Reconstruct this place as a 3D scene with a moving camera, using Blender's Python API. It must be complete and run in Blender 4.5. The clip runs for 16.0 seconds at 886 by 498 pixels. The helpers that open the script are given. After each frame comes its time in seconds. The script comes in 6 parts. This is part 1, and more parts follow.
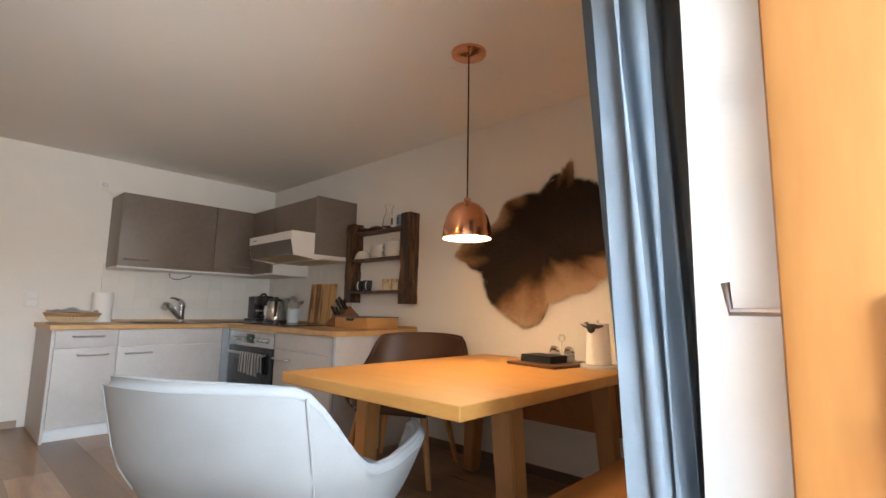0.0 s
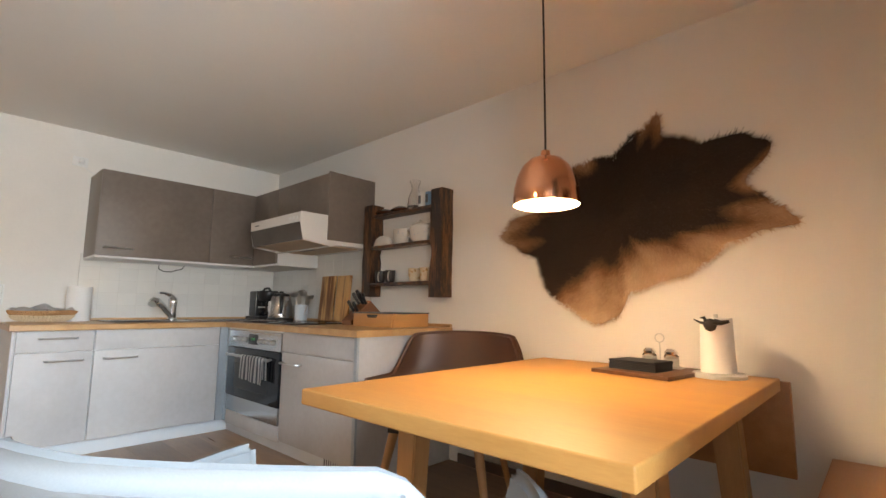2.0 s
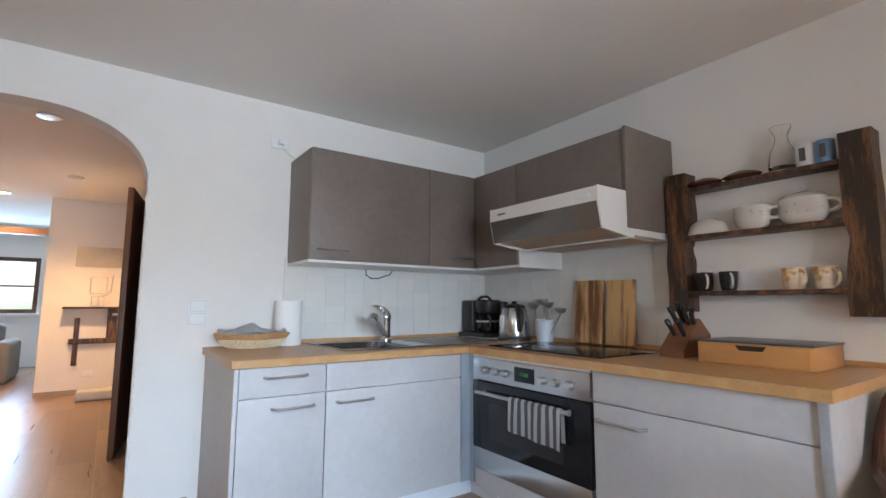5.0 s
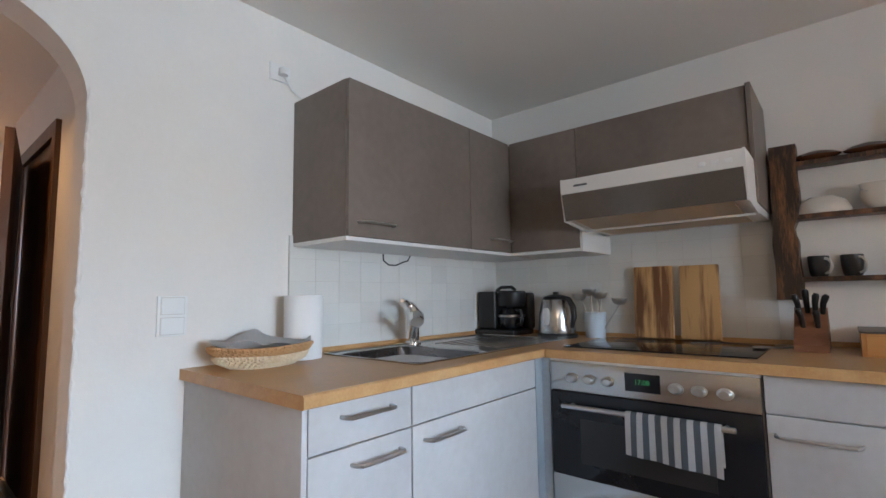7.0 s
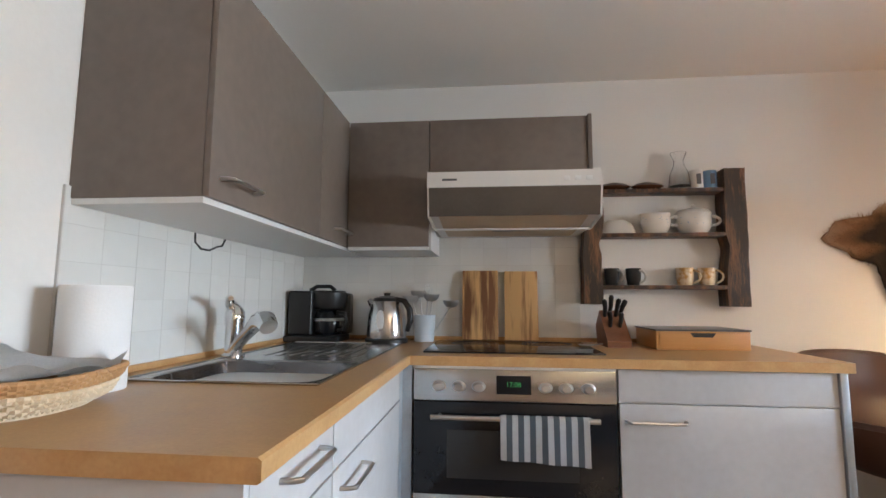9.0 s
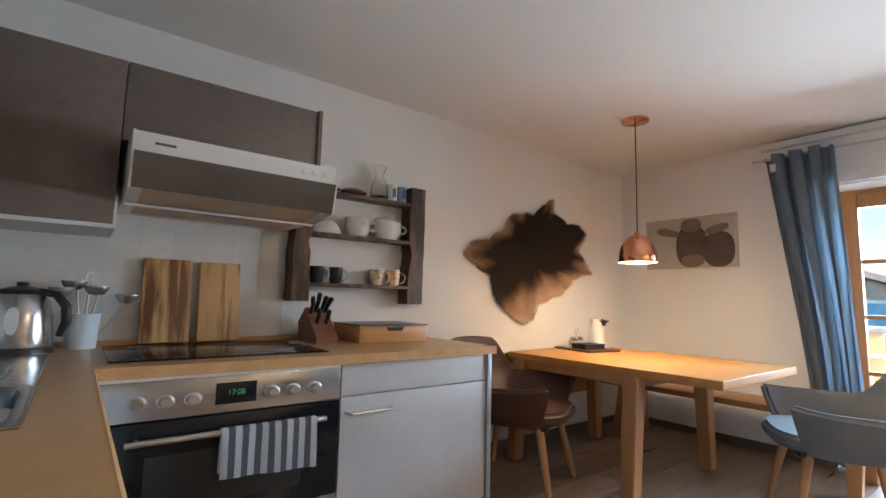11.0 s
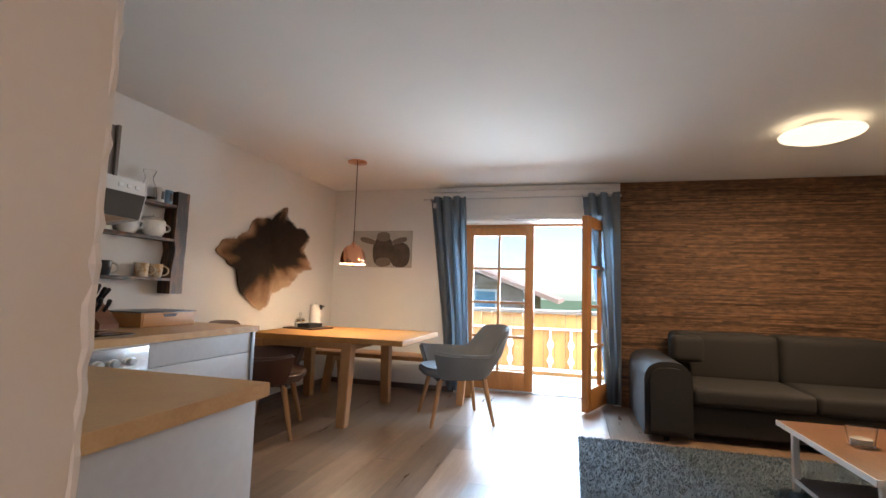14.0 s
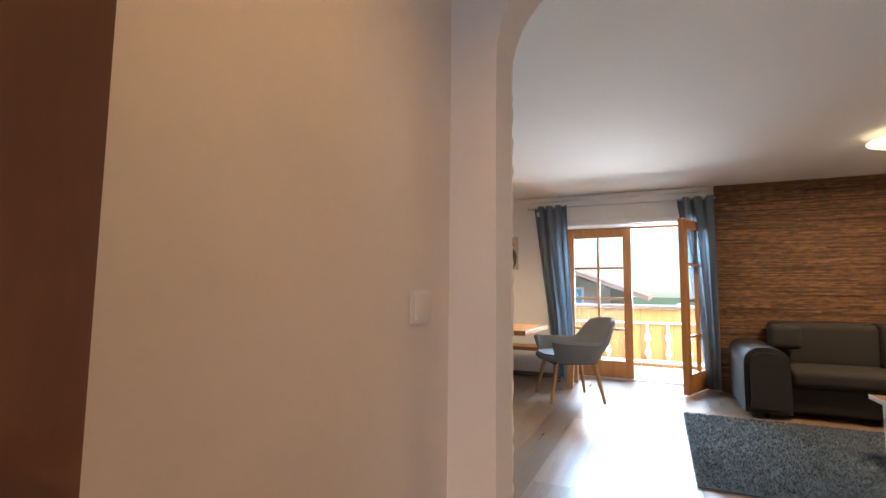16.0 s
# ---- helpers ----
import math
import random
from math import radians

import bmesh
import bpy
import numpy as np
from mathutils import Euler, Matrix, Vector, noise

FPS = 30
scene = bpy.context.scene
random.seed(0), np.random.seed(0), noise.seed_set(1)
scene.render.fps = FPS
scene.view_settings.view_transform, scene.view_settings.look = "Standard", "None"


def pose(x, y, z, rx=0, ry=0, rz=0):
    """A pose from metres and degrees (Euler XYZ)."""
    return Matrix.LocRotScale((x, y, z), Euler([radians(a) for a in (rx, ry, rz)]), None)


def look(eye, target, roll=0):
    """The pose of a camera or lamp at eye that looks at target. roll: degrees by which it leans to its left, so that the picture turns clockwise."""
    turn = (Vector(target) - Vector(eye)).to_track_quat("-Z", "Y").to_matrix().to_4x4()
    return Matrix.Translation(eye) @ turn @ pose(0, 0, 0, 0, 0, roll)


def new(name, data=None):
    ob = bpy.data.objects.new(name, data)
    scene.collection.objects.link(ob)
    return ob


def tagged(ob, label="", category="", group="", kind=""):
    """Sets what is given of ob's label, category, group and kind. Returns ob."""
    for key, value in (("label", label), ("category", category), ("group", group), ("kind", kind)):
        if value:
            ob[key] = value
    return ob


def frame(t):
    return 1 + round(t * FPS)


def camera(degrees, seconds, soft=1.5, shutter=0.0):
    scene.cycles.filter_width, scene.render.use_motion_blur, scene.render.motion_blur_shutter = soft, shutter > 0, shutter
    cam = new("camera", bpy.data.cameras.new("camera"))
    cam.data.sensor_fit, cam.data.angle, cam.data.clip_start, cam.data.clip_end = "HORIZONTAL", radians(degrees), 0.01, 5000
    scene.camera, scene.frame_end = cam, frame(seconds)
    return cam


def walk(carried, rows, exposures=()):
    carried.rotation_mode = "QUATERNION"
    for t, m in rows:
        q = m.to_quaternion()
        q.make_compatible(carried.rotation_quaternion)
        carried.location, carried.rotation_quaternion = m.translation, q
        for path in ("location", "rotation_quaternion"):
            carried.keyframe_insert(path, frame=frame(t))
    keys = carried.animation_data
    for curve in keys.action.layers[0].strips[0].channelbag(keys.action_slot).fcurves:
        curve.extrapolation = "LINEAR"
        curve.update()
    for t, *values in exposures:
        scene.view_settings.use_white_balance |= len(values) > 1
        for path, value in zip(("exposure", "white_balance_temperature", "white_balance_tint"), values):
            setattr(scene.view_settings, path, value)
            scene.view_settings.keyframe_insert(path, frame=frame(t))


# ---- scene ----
cam = camera(86.1, 16.0)
PATH = [
    (0, (5.48, -2.789, 1.043), (4.125, -1.341, 1.301), 1.0),
    (0.5, (5.369, -2.725, 1.008), (4.014, -1.276, 1.264), 0.9),
    (1, (5.231, -2.671, 0.968), (3.878, -1.22, 1.223), 0.8),
    (1.5, (5.034, -2.563, 0.99), (3.681, -1.111, 1.241), 0.7),
    (2, (4.83, -2.503, 1.02), (3.476, -1.052, 1.266), 0.6),
    (2.5, (4.636, -2.472, 1.043), (3.26, -1.041, 1.288), 0.6),
    (3, (4.315, -2.482, 1.07), (2.867, -1.126, 1.318), 0.5),
    (3.5, (4.063, -2.508, 1.116), (2.49, -1.295, 1.342), 0.3),
    (4, (3.689, -2.564, 1.14), (2.067, -1.417, 1.371), 0.2),
    (4.5, (3.395, -2.554, 1.151), (1.764, -1.42, 1.385), 0.2),
    (5, (3.125, -2.616, 1.138), (1.496, -1.48, 1.369), 0.2),
    (7.5, (1.724, -2.919, 1.149), (0.628, -1.259, 1.361), -0.4),
    (8, (1.52, -2.849, 1.119), (0.642, -1.068, 1.358), 0.2),
    (8.5, (1.308, -2.86, 1.125), (0.667, -0.978, 1.348), 0.0),
    (9, (1.175, -2.87, 1.124), (0.974, -0.892, 1.336), 0.3),
    (9.5, (1.098, -2.784, 1.147), (1.254, -0.799, 1.331), 0.5),
    (11.8, (0.515, -2.712, 1.127), (2.182, -1.626, 1.336), 1.8),
    (12, (0.455, -2.761, 1.146), (2.207, -1.817, 1.347), 2.0),
    (12.5, (0.315, -2.84, 1.134), (2.193, -2.18, 1.332), 2.1),
    (13, (0.05, -2.918, 1.135), (1.963, -2.367, 1.331), 2.0),
    (13.5, (-0.179, -2.983, 1.147), (1.74, -2.453, 1.339), 1.9),
    (14, (-0.422, -3.011, 1.16), (1.499, -2.485, 1.346), 1.8),
    (14.5, (-0.678, -3.012, 1.176), (1.244, -2.488, 1.356), 1.7),
    (15, (-0.995, -2.93, 1.171), (0.929, -2.417, 1.347), 1.6),
    (15.5, (-1.228, -2.915, 1.177), (0.691, -2.378, 1.352), 1.4),
    (16, (-1.401, -2.89, 1.141), (0.412, -2.065, 1.32), 0.6),
]
walk(cam, [(t, look(eye, target, roll)) for t, eye, target, roll in PATH],
     exposures=[(0, 0.85, 6800, 9), (0.5, 0.85, 6350, 8), (1, 0.9, 6500, 7), (2, 1.2, 6550, 6), (3.5, 1.25, 5700, 4), (5, 1.3, 5450, 4),
                (7.5, 1.2, 5550, 4), (8.5, 1.35, 5750, 4), (9, 1.6, 5800, 4), (9.5, 1.75, 5800, 4), (12, 1.05, 5250, 3), (13, 1.1, 5350, 4),
                (14, 1.15, 5650, 5), (16, 1.2, 5800, 6)])

# ---- world, sun and large lights ----
world = bpy.data.worlds.new("world")
scene.world = world
world.use_nodes = True
wn = world.node_tree.nodes
sky = wn.new("ShaderNodeTexSky")
sky.sky_type, sky.sun_disc = 'NISHITA', False
sky.sun_elevation, sky.sun_rotation = radians(50), radians(203)
wn["Background"].inputs[1].default_value = 0.15
world.node_tree.links.new(sky.outputs[0], wn["Background"].inputs[0])


def lamp(name, kind, energy, color, m, size=0.1, size_y=None, angle=None):
    data = bpy.data.lights.new(name, kind)
    data.energy, data.color = energy, color
    if kind == 'AREA':
        data.shape, data.size, data.size_y = 'RECTANGLE', size, size_y or size
    elif kind == 'SUN':
        data.angle = angle
    else:
        data.shadow_soft_size = size
    if kind == 'SPOT':
        data.spot_size, data.spot_blend = radians(140), 0.6
    ob = new(name, data)
    ob.matrix_world = m
    return ob


WARM = (1.0, 0.66, 0.37)
lamp("sun", 'SUN', 4.5, (1.0, 0.95, 0.86), look((-6, -17, 18), (0, -3, 0)), angle=radians(0.6))
lamp("door_daylight", 'AREA', 600, (0.60, 0.79, 1.0), look((8.3, -2.7, 3.0), (1.2, -2.2, 0.4)), 3.4, 1.7)
lamp("balcony_bounce_light", 'AREA', 220, (0.95, 0.96, 0.98), look((7.7, -2.7, 1.15), (2.0, -2.2, 1.9)), 3.2, 0.75)
lamp("far_window_daylight", 'AREA', 34, (0.7, 0.84, 1.0), look((-7.75, -4.5, 1.45), (-5.0, -4.2, 0.8)), 1.5, 0.9)
lamp("pendant_bulb_light", 'POINT', 16, WARM, pose(3.887, -0.905, 1.45), 0.09)
lamp("ceiling_lamp_light", 'AREA', 27, WARM, pose(3.50, -4.74, 2.33), 0.36)
for hx, hy, he in ((-1.15, -3.06, 12), (-3.12, -3.0, 80), (-4.5, -3.76, 70)):
    lamp("hall_spot_light", 'SPOT', he, (1.0, 0.51, 0.19), pose(hx, hy, 2.4), 0.05)

# ---- materials ----


def mat(name, color, rough=0.5, metal=0.0, var=0.12, scale=6.0, fine=60.0, bump=0.1, stretch=(1, 1, 1), second=None,
        island=False, per_object=0.0, coat=0.0, spec=0.5, ends=(0.3, 0.7), emit=0.0, transmission=0.0):
    m = bpy.data.materials.new(name)
    m.use_nodes = True
    nt = m.node_tree
    n, link = nt.nodes, nt.links.new
    b = n["Principled BSDF"]
    b.inputs["Roughness"].default_value = rough
    b.inputs["Metallic"].default_value = metal
    b.inputs["Coat Weight"].default_value = coat
    b.inputs["Specular IOR Level"].default_value = spec
    b.inputs["Transmission Weight"].default_value = transmission
    tc = n.new("ShaderNodeTexCoord")
    mp = n.new("ShaderNodeMapping")
    mp.inputs["Scale"].default_value = stretch
    link(tc.outputs["Object"], mp.inputs["Vector"])
    big = n.new("ShaderNodeTexNoise")
    big.inputs["Scale"].default_value, big.inputs["Detail"].default_value = scale, 5
    small = n.new("ShaderNodeTexNoise")
    small.inputs["Scale"].default_value, small.inputs["Detail"].default_value = fine, 4
    if per_object:
        info = n.new("ShaderNodeObjectInfo")
        add = n.new("ShaderNodeVectorMath")
        add.operation = 'MULTIPLY_ADD'
        add.inputs[1].default_value = (37, 23, 11)
        link(info.outputs["Random"], add.inputs[0])
        link(mp.outputs[0], add.inputs[2])
        src = add.outputs[0]
    else:
        src = mp.outputs[0]
    link(src, big.inputs["Vector"])
    link(src, small.inputs["Vector"])
    ramp = n.new("ShaderNodeValToRGB")
    c2 = second or tuple(c * (1 - var * 2) for c in color)
    ramp.color_ramp.elements[0].position, ramp.color_ramp.elements[1].position = ends
    ramp.color_ramp.elements[0].color, ramp.color_ramp.elements[1].color = (*c2, 1), (*color, 1)
    mixv = n.new("ShaderNodeMix")
    mixv.data_type = 'FLOAT'
    mixv.inputs[0].default_value = 0.35
    link(big.outputs[0], mixv.inputs[2])
    link(small.outputs[0], mixv.inputs[3])
    link(mixv.outputs[0], ramp.inputs[0])
    out = ramp.outputs[0]
    if island or per_object:
        hsv = n.new("ShaderNodeHueSaturation")
        mr = n.new("ShaderNodeMapRange")
        amount = per_object or 0.5
        mr.inputs[3].default_value, mr.inputs[4].default_value = 1 - amount, 1 + amount
        if island:
            geo = n.new("ShaderNodeNewGeometry")
            link(geo.outputs["Random Per Island"], mr.inputs[0])
        else:
            link(info.outputs["Random"], mr.inputs[0])
        link(mr.outputs[0], hsv.inputs["Value"])
        link(out, hsv.inputs["Color"])
        out = hsv.outputs[0]
    link(out, b.inputs["Base Color"])
    rr = n.new("ShaderNodeMapRange")
    rr.inputs[3].default_value, rr.inputs[4].default_value = max(rough - 0.08, 0.02), min(rough + 0.1, 1)
    link(big.outputs[0], rr.inputs[0])
    link(rr.outputs[0], b.inputs["Roughness"])
    if bump:
        bp = n.new("ShaderNodeBump")
        bp.inputs["Strength"].default_value, bp.inputs["Distance"].default_value = bump, 0.004
        link(mixv.outputs[0], bp.inputs["Height"])
        link(bp.outputs[0], b.inputs["Normal"])
    if emit:
        b.inputs["Emission Color"].default_value = (*color, 1)
        b.inputs["Emission Strength"].default_value = emit
    return m


M = {
    "plaster": mat("plaster", (0.80, 0.78, 0.75), 0.9, var=0.02, scale=2.5, fine=90, bump=0.35),
    "rough_plaster": mat("rough_plaster", (0.78, 0.75, 0.71), 0.92, var=0.03, scale=4, fine=45, bump=0.4),
    "ceiling": mat("ceiling_paint", (0.85, 0.83, 0.79), 0.95, var=0.02, scale=1.5, fine=60, bump=0.3),
    "plank": mat("floor_plank", (0.31, 0.20, 0.125), 0.30, second=(0.15, 0.092, 0.058), scale=3, fine=26, bump=0.12,
                 stretch=(0.5, 6, 6), per_object=0.3),
    "skirting": mat("skirting_wood", (0.40, 0.30, 0.22), 0.5, scale=4, stretch=(1, 1, 8)),
    "skirting_dark": mat("dark_skirting", (0.16, 0.11, 0.085), 0.5, scale=4),
    "front": mat("concrete_front", (0.52, 0.51, 0.51), 0.48, second=(0.43, 0.415, 0.41), scale=3.5, fine=30, bump=0.05),
    "taupe": mat("taupe_front", (0.19, 0.155, 0.13), 0.42, second=(0.14, 0.112, 0.093), scale=3.0, fine=24, bump=0.05),
    "edge": mat("metal_edge", (0.40, 0.44, 0.48), 0.35, 0.3, bump=0),
    "carcass": mat("white_carcass", (0.72, 0.72, 0.71), 0.45, var=0.02, bump=0.02),
    "worktop": mat("oak_worktop", (0.56, 0.35, 0.155), 0.33, second=(0.42, 0.225, 0.085), scale=4, fine=40, bump=0.05,
                   stretch=(3, 3, 3)),
    "plinth": mat("plinth_white", (0.68, 0.70, 0.72), 0.4, var=0.03, bump=0.02),
    "tile": mat("white_tile", (0.70, 0.69, 0.66), 0.22, var=0.03, scale=3, fine=20, bump=0.03, per_object=0.03),
    "grout": mat("grout", (0.61, 0.59, 0.56), 0.9, var=0.06, bump=0.2),
    "steel": mat("brushed_steel", (0.55, 0.55, 0.55), 0.22, 1.0, var=0.06, fine=120, bump=0.03, stretch=(1, 12, 1)),
    # same steel as the rim, darkened to paint in the bowl's inner shade
    "shaded_bowl_steel": mat("shaded_sink_steel", (0.20, 0.20, 0.21), 0.24, 1.0, var=0.08, fine=120, bump=0.03, stretch=(1, 12, 1)),
    "knife_wood": mat("knife_block_wood", (0.27, 0.12, 0.06), 0.45, second=(0.17, 0.07, 0.035), scale=5, stretch=(1, 1, 4)),
    "blue_jar": mat("pale_blue_ceramic", (0.60, 0.68, 0.76), 0.3, var=0.03, bump=0.02),
    "smoked": mat("smoked_glass", (0.11, 0.095, 0.08), 0.12, var=0.1, bump=0, coat=0.4),
    "pale_wicker": mat("pale_wicker", (0.74, 0.62, 0.44), 0.7, second=(0.60, 0.46, 0.29), scale=30, fine=120, bump=0.4),
    "chrome": mat("chrome", (0.75, 0.76, 0.78), 0.08, 1.0, var=0.02, bump=0),
    "satin": mat("satin_metal", (0.6, 0.6, 0.6), 0.3, 1.0, var=0.05, bump=0.02),
    "oven_glass": mat("oven_glass", (0.010, 0.011, 0.014), 0.06, var=0.1, bump=0, spec=0.35),
    "black": mat("black_plastic", (0.015, 0.015, 0.016), 0.35, var=0.15, bump=0.05),
    "white_metal": mat("white_enamel", (0.74, 0.72, 0.69), 0.35, var=0.03, bump=0.02),
    "ceramic": mat("white_ceramic", (0.64, 0.62, 0.58), 0.2, var=0.03, bump=0.02, coat=0.3),
    "white_plastic": mat("white_plastic", (0.76, 0.76, 0.75), 0.4, var=0.02, bump=0.02),
    "paper": mat("tissue_paper", (0.82, 0.81, 0.80), 0.95, var=0.03, fine=150, bump=0.4),
    "bulb_green": mat("display_digits", (0.05, 0.32, 0.09), 0.5, emit=0.06, bump=0),
    "table": mat("oak_table", (0.52, 0.27, 0.075), 0.55, second=(0.42, 0.20, 0.05), scale=2.2, fine=24, bump=0.06,
                 stretch=(1.0, 7, 7)),
    "leg_wood": mat("beech_leg", (0.46, 0.25, 0.10), 0.42, second=(0.36, 0.18, 0.07), scale=3, fine=30, bump=0.06,
                    stretch=(7, 7, 1)),
    "bench": mat("bench_wood", (0.42, 0.20, 0.07), 0.4, second=(0.32, 0.14, 0.045), scale=3, fine=30, bump=0.06, stretch=(7, 1, 7)),
    "rustic": mat("rustic_dark_wood", (0.24, 0.105, 0.04), 0.42, second=(0.026, 0.014, 0.009), scale=5, fine=34, bump=0.8,
                  stretch=(6, 6, 0.8), ends=(0.46, 0.68)),
    "leather": mat("brown_leather", (0.078, 0.030, 0.015), 0.42, second=(0.05, 0.019, 0.010), scale=5, fine=220, bump=0.18),
    "felt": mat("light_grey_fabric", (0.20, 0.205, 0.21), 0.92, second=(0.165, 0.17, 0.175), scale=8, fine=320, bump=0.15),
    "curtain": mat("blue_grey_curtain", (0.28, 0.33, 0.38), 0.9, second=(0.23, 0.28, 0.33), scale=10, fine=380, bump=0.3),
    "copper": mat("copper", (0.85, 0.40, 0.22), 0.16, 1.0, var=0.05, bump=0.01),
    "shade_inner": mat("shade_inner_white", (0.85, 0.80, 0.70), 0.6, var=0.02, bump=0),
    "bulb": mat("bulb_glow", (1.0, 0.76, 0.46), 0.4, emit=14, bump=0),
    "diffuser": mat("lamp_diffuser", (1.0, 0.78, 0.50), 0.4, emit=0.7, bump=0),
    "spot_glow": mat("spot_glow", (1.0, 0.72, 0.42), 0.4, emit=2.0, bump=0),
    "cable": mat("black_cable", (0.02, 0.018, 0.017), 0.6, bump=0),
    "door_wood": mat("pine_door", (0.50, 0.235, 0.07), 0.42, second=(0.38, 0.16, 0.045), scale=3, fine=26, bump=0.08, stretch=(6, 6, 1)),
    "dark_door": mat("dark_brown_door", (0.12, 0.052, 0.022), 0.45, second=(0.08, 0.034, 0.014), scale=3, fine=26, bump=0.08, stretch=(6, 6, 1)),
    "sofa": mat("dark_sofa_fabric", (0.026, 0.022, 0.019), 0.85, second=(0.018, 0.015, 0.013), scale=6, fine=260, bump=0.3),
    "cushion": mat("light_cushion", (0.5, 0.48, 0.45), 0.9, fine=260, bump=0.3),
    "rug": mat("blue_grey_rug", (0.13, 0.165, 0.195), 0.98, second=(0.075, 0.10, 0.125), scale=7, fine=60, bump=1.0),
    "strip": mat("wood_strip", (0.27, 0.135, 0.058), 0.7, second=(0.05, 0.027, 0.015), scale=5, fine=30, bump=0.5,
                 stretch=(1, 2.4, 9), island=True),
    "ctop": mat("walnut_top", (0.26, 0.125, 0.055), 0.35, second=(0.13, 0.058, 0.026), scale=3, fine=22, bump=0.05, stretch=(1, 6, 6)),
    "wicker": mat("wicker", (0.52, 0.31, 0.14), 0.6, second=(0.38, 0.20, 0.08), scale=20, fine=120, bump=0.6),
    "cloth": mat("white_cloth", (0.78, 0.77, 0.76), 0.9, fine=200, bump=0.3),
    "board": mat("cutting_board", (0.64, 0.39, 0.16), 0.5, second=(0.18, 0.075, 0.03), scale=2.6, fine=7, bump=0.06, stretch=(6.5, 2, 0.55), ends=(0.40, 0.53), per_object=0.05),
    "bamboo": mat("bamboo_box", (0.56, 0.29, 0.10), 0.4, second=(0.47, 0.23, 0.075), scale=3, fine=30, bump=0.05, stretch=(1, 1, 9)),
    "slate": mat("dark_grey_top", (0.10, 0.10, 0.105), 0.3, bump=0.03),
    "gold": mat("gold_glaze", (0.74, 0.62, 0.44), 0.25, 0.0, second=(0.50, 0.27, 0.08), scale=16, fine=50, bump=0.03, ends=(0.40, 0.50)),
    "tray_wood": mat("tray_wood", (0.12, 0.055, 0.026), 0.45, second=(0.07, 0.03, 0.014), scale=4, fine=30, bump=0.06, stretch=(7, 1, 7)),
    "napkin": mat("dark_napkin", (0.022, 0.024, 0.03), 0.9, fine=200, bump=0.3),
    "amber": mat("amber_dish", (0.075, 0.03, 0.015), 0.2, bump=0.02, coat=0.4),
    "blue_tin": mat("blue_tin", (0.20, 0.33, 0.50), 0.3, 0.4, bump=0),
    "stone_white": mat("white_baluster_paint", (0.8, 0.8, 0.8), 0.5, bump=0.05),
    "orange_board": mat("orange_board", (0.62, 0.30, 0.085), 0.6, second=(0.52, 0.24, 0.06), scale=3, bump=0.1, stretch=(6, 6, 1)),
    "concrete": mat("balcony_concrete", (0.62, 0.61, 0.59), 0.8, bump=0.2),
    "grass": mat("meadow_ground", (0.08, 0.11, 0.04), 0.95, scale=0.4, fine=5, bump=0.3),
    "facade": mat("facade_wood", (0.42, 0.28, 0.19), 0.8, scale=2, bump=0.1),
    "roof": mat("roof_tile", (0.42, 0.27, 0.21), 0.8, scale=3, fine=14, bump=0.6),
    # opaque blue: the reflection in the chalet panes is put into the colour
    "blue_glass": mat("blue_reflection_pane", (0.16, 0.36, 0.55), 0.3, bump=0),
    "snow_white": mat("chair_shell", (0.6, 0.6, 0.6), 0.6, bump=0.02),
    "red": mat("red_wrapper", (0.6, 0.06, 0.05), 0.5, bump=0),
    "stripe": mat("grey_stripe", (0.16, 0.18, 0.20), 0.95, fine=300, bump=0.4),
    "grid_filter": mat("grease_filter", (0.60, 0.46, 0.31), 0.5, 0.0, fine=140, bump=0.6),
    "canvas": mat("canvas_print", (0.50, 0.46, 0.40), 0.8, second=(0.40, 0.37, 0.33), scale=5, bump=0.1),
    "dark_print": mat("dark_print", (0.055, 0.042, 0.034), 0.8, second=(0.12, 0.09, 0.07), scale=9, bump=0.05),
    "mid_print": mat("mid_print", (0.22, 0.17, 0.13), 0.8, scale=9, bump=0.05),
    "far_sofa": mat("far_sofa_fabric", (0.20, 0.17, 0.14), 0.85, bump=0.2),
}


def glass_material(name, tint=(1, 1, 1), rough=0.0):
    m = bpy.data.materials.new(name)
    m.use_nodes = True
    b = m.node_tree.nodes["Principled BSDF"]
    b.inputs["Base Color"].default_value = (*tint, 1)
    b.inputs["Roughness"].default_value = rough
    b.inputs["Transmission Weight"].default_value = 1.0
    b.inputs["IOR"].default_value = 1.45
    return m


M["glass"] = glass_material("clear_glass")


def pane_material():
    m = bpy.data.materials.new("window_pane")
    m.use_nodes = True
    n, link = m.node_tree.nodes, m.node_tree.links.new
    n.remove(n["Principled BSDF"])
    mix, tr, gl = n.new("ShaderNodeMixShader"), n.new("ShaderNodeBsdfTransparent"), n.new("ShaderNodeBsdfGlossy")
    mix.inputs[0].default_value = 0.07
    tr.inputs[0].default_value = (0.95, 0.97, 0.98, 1)
    gl.inputs["Roughness"].default_value = 0.02
    link(tr.outputs[0], mix.inputs[1])
    link(gl.outputs[0], mix.inputs[2])
    link(mix.outputs[0], n["Material Output"].inputs[0])
    return m


M["pane"] = pane_material()


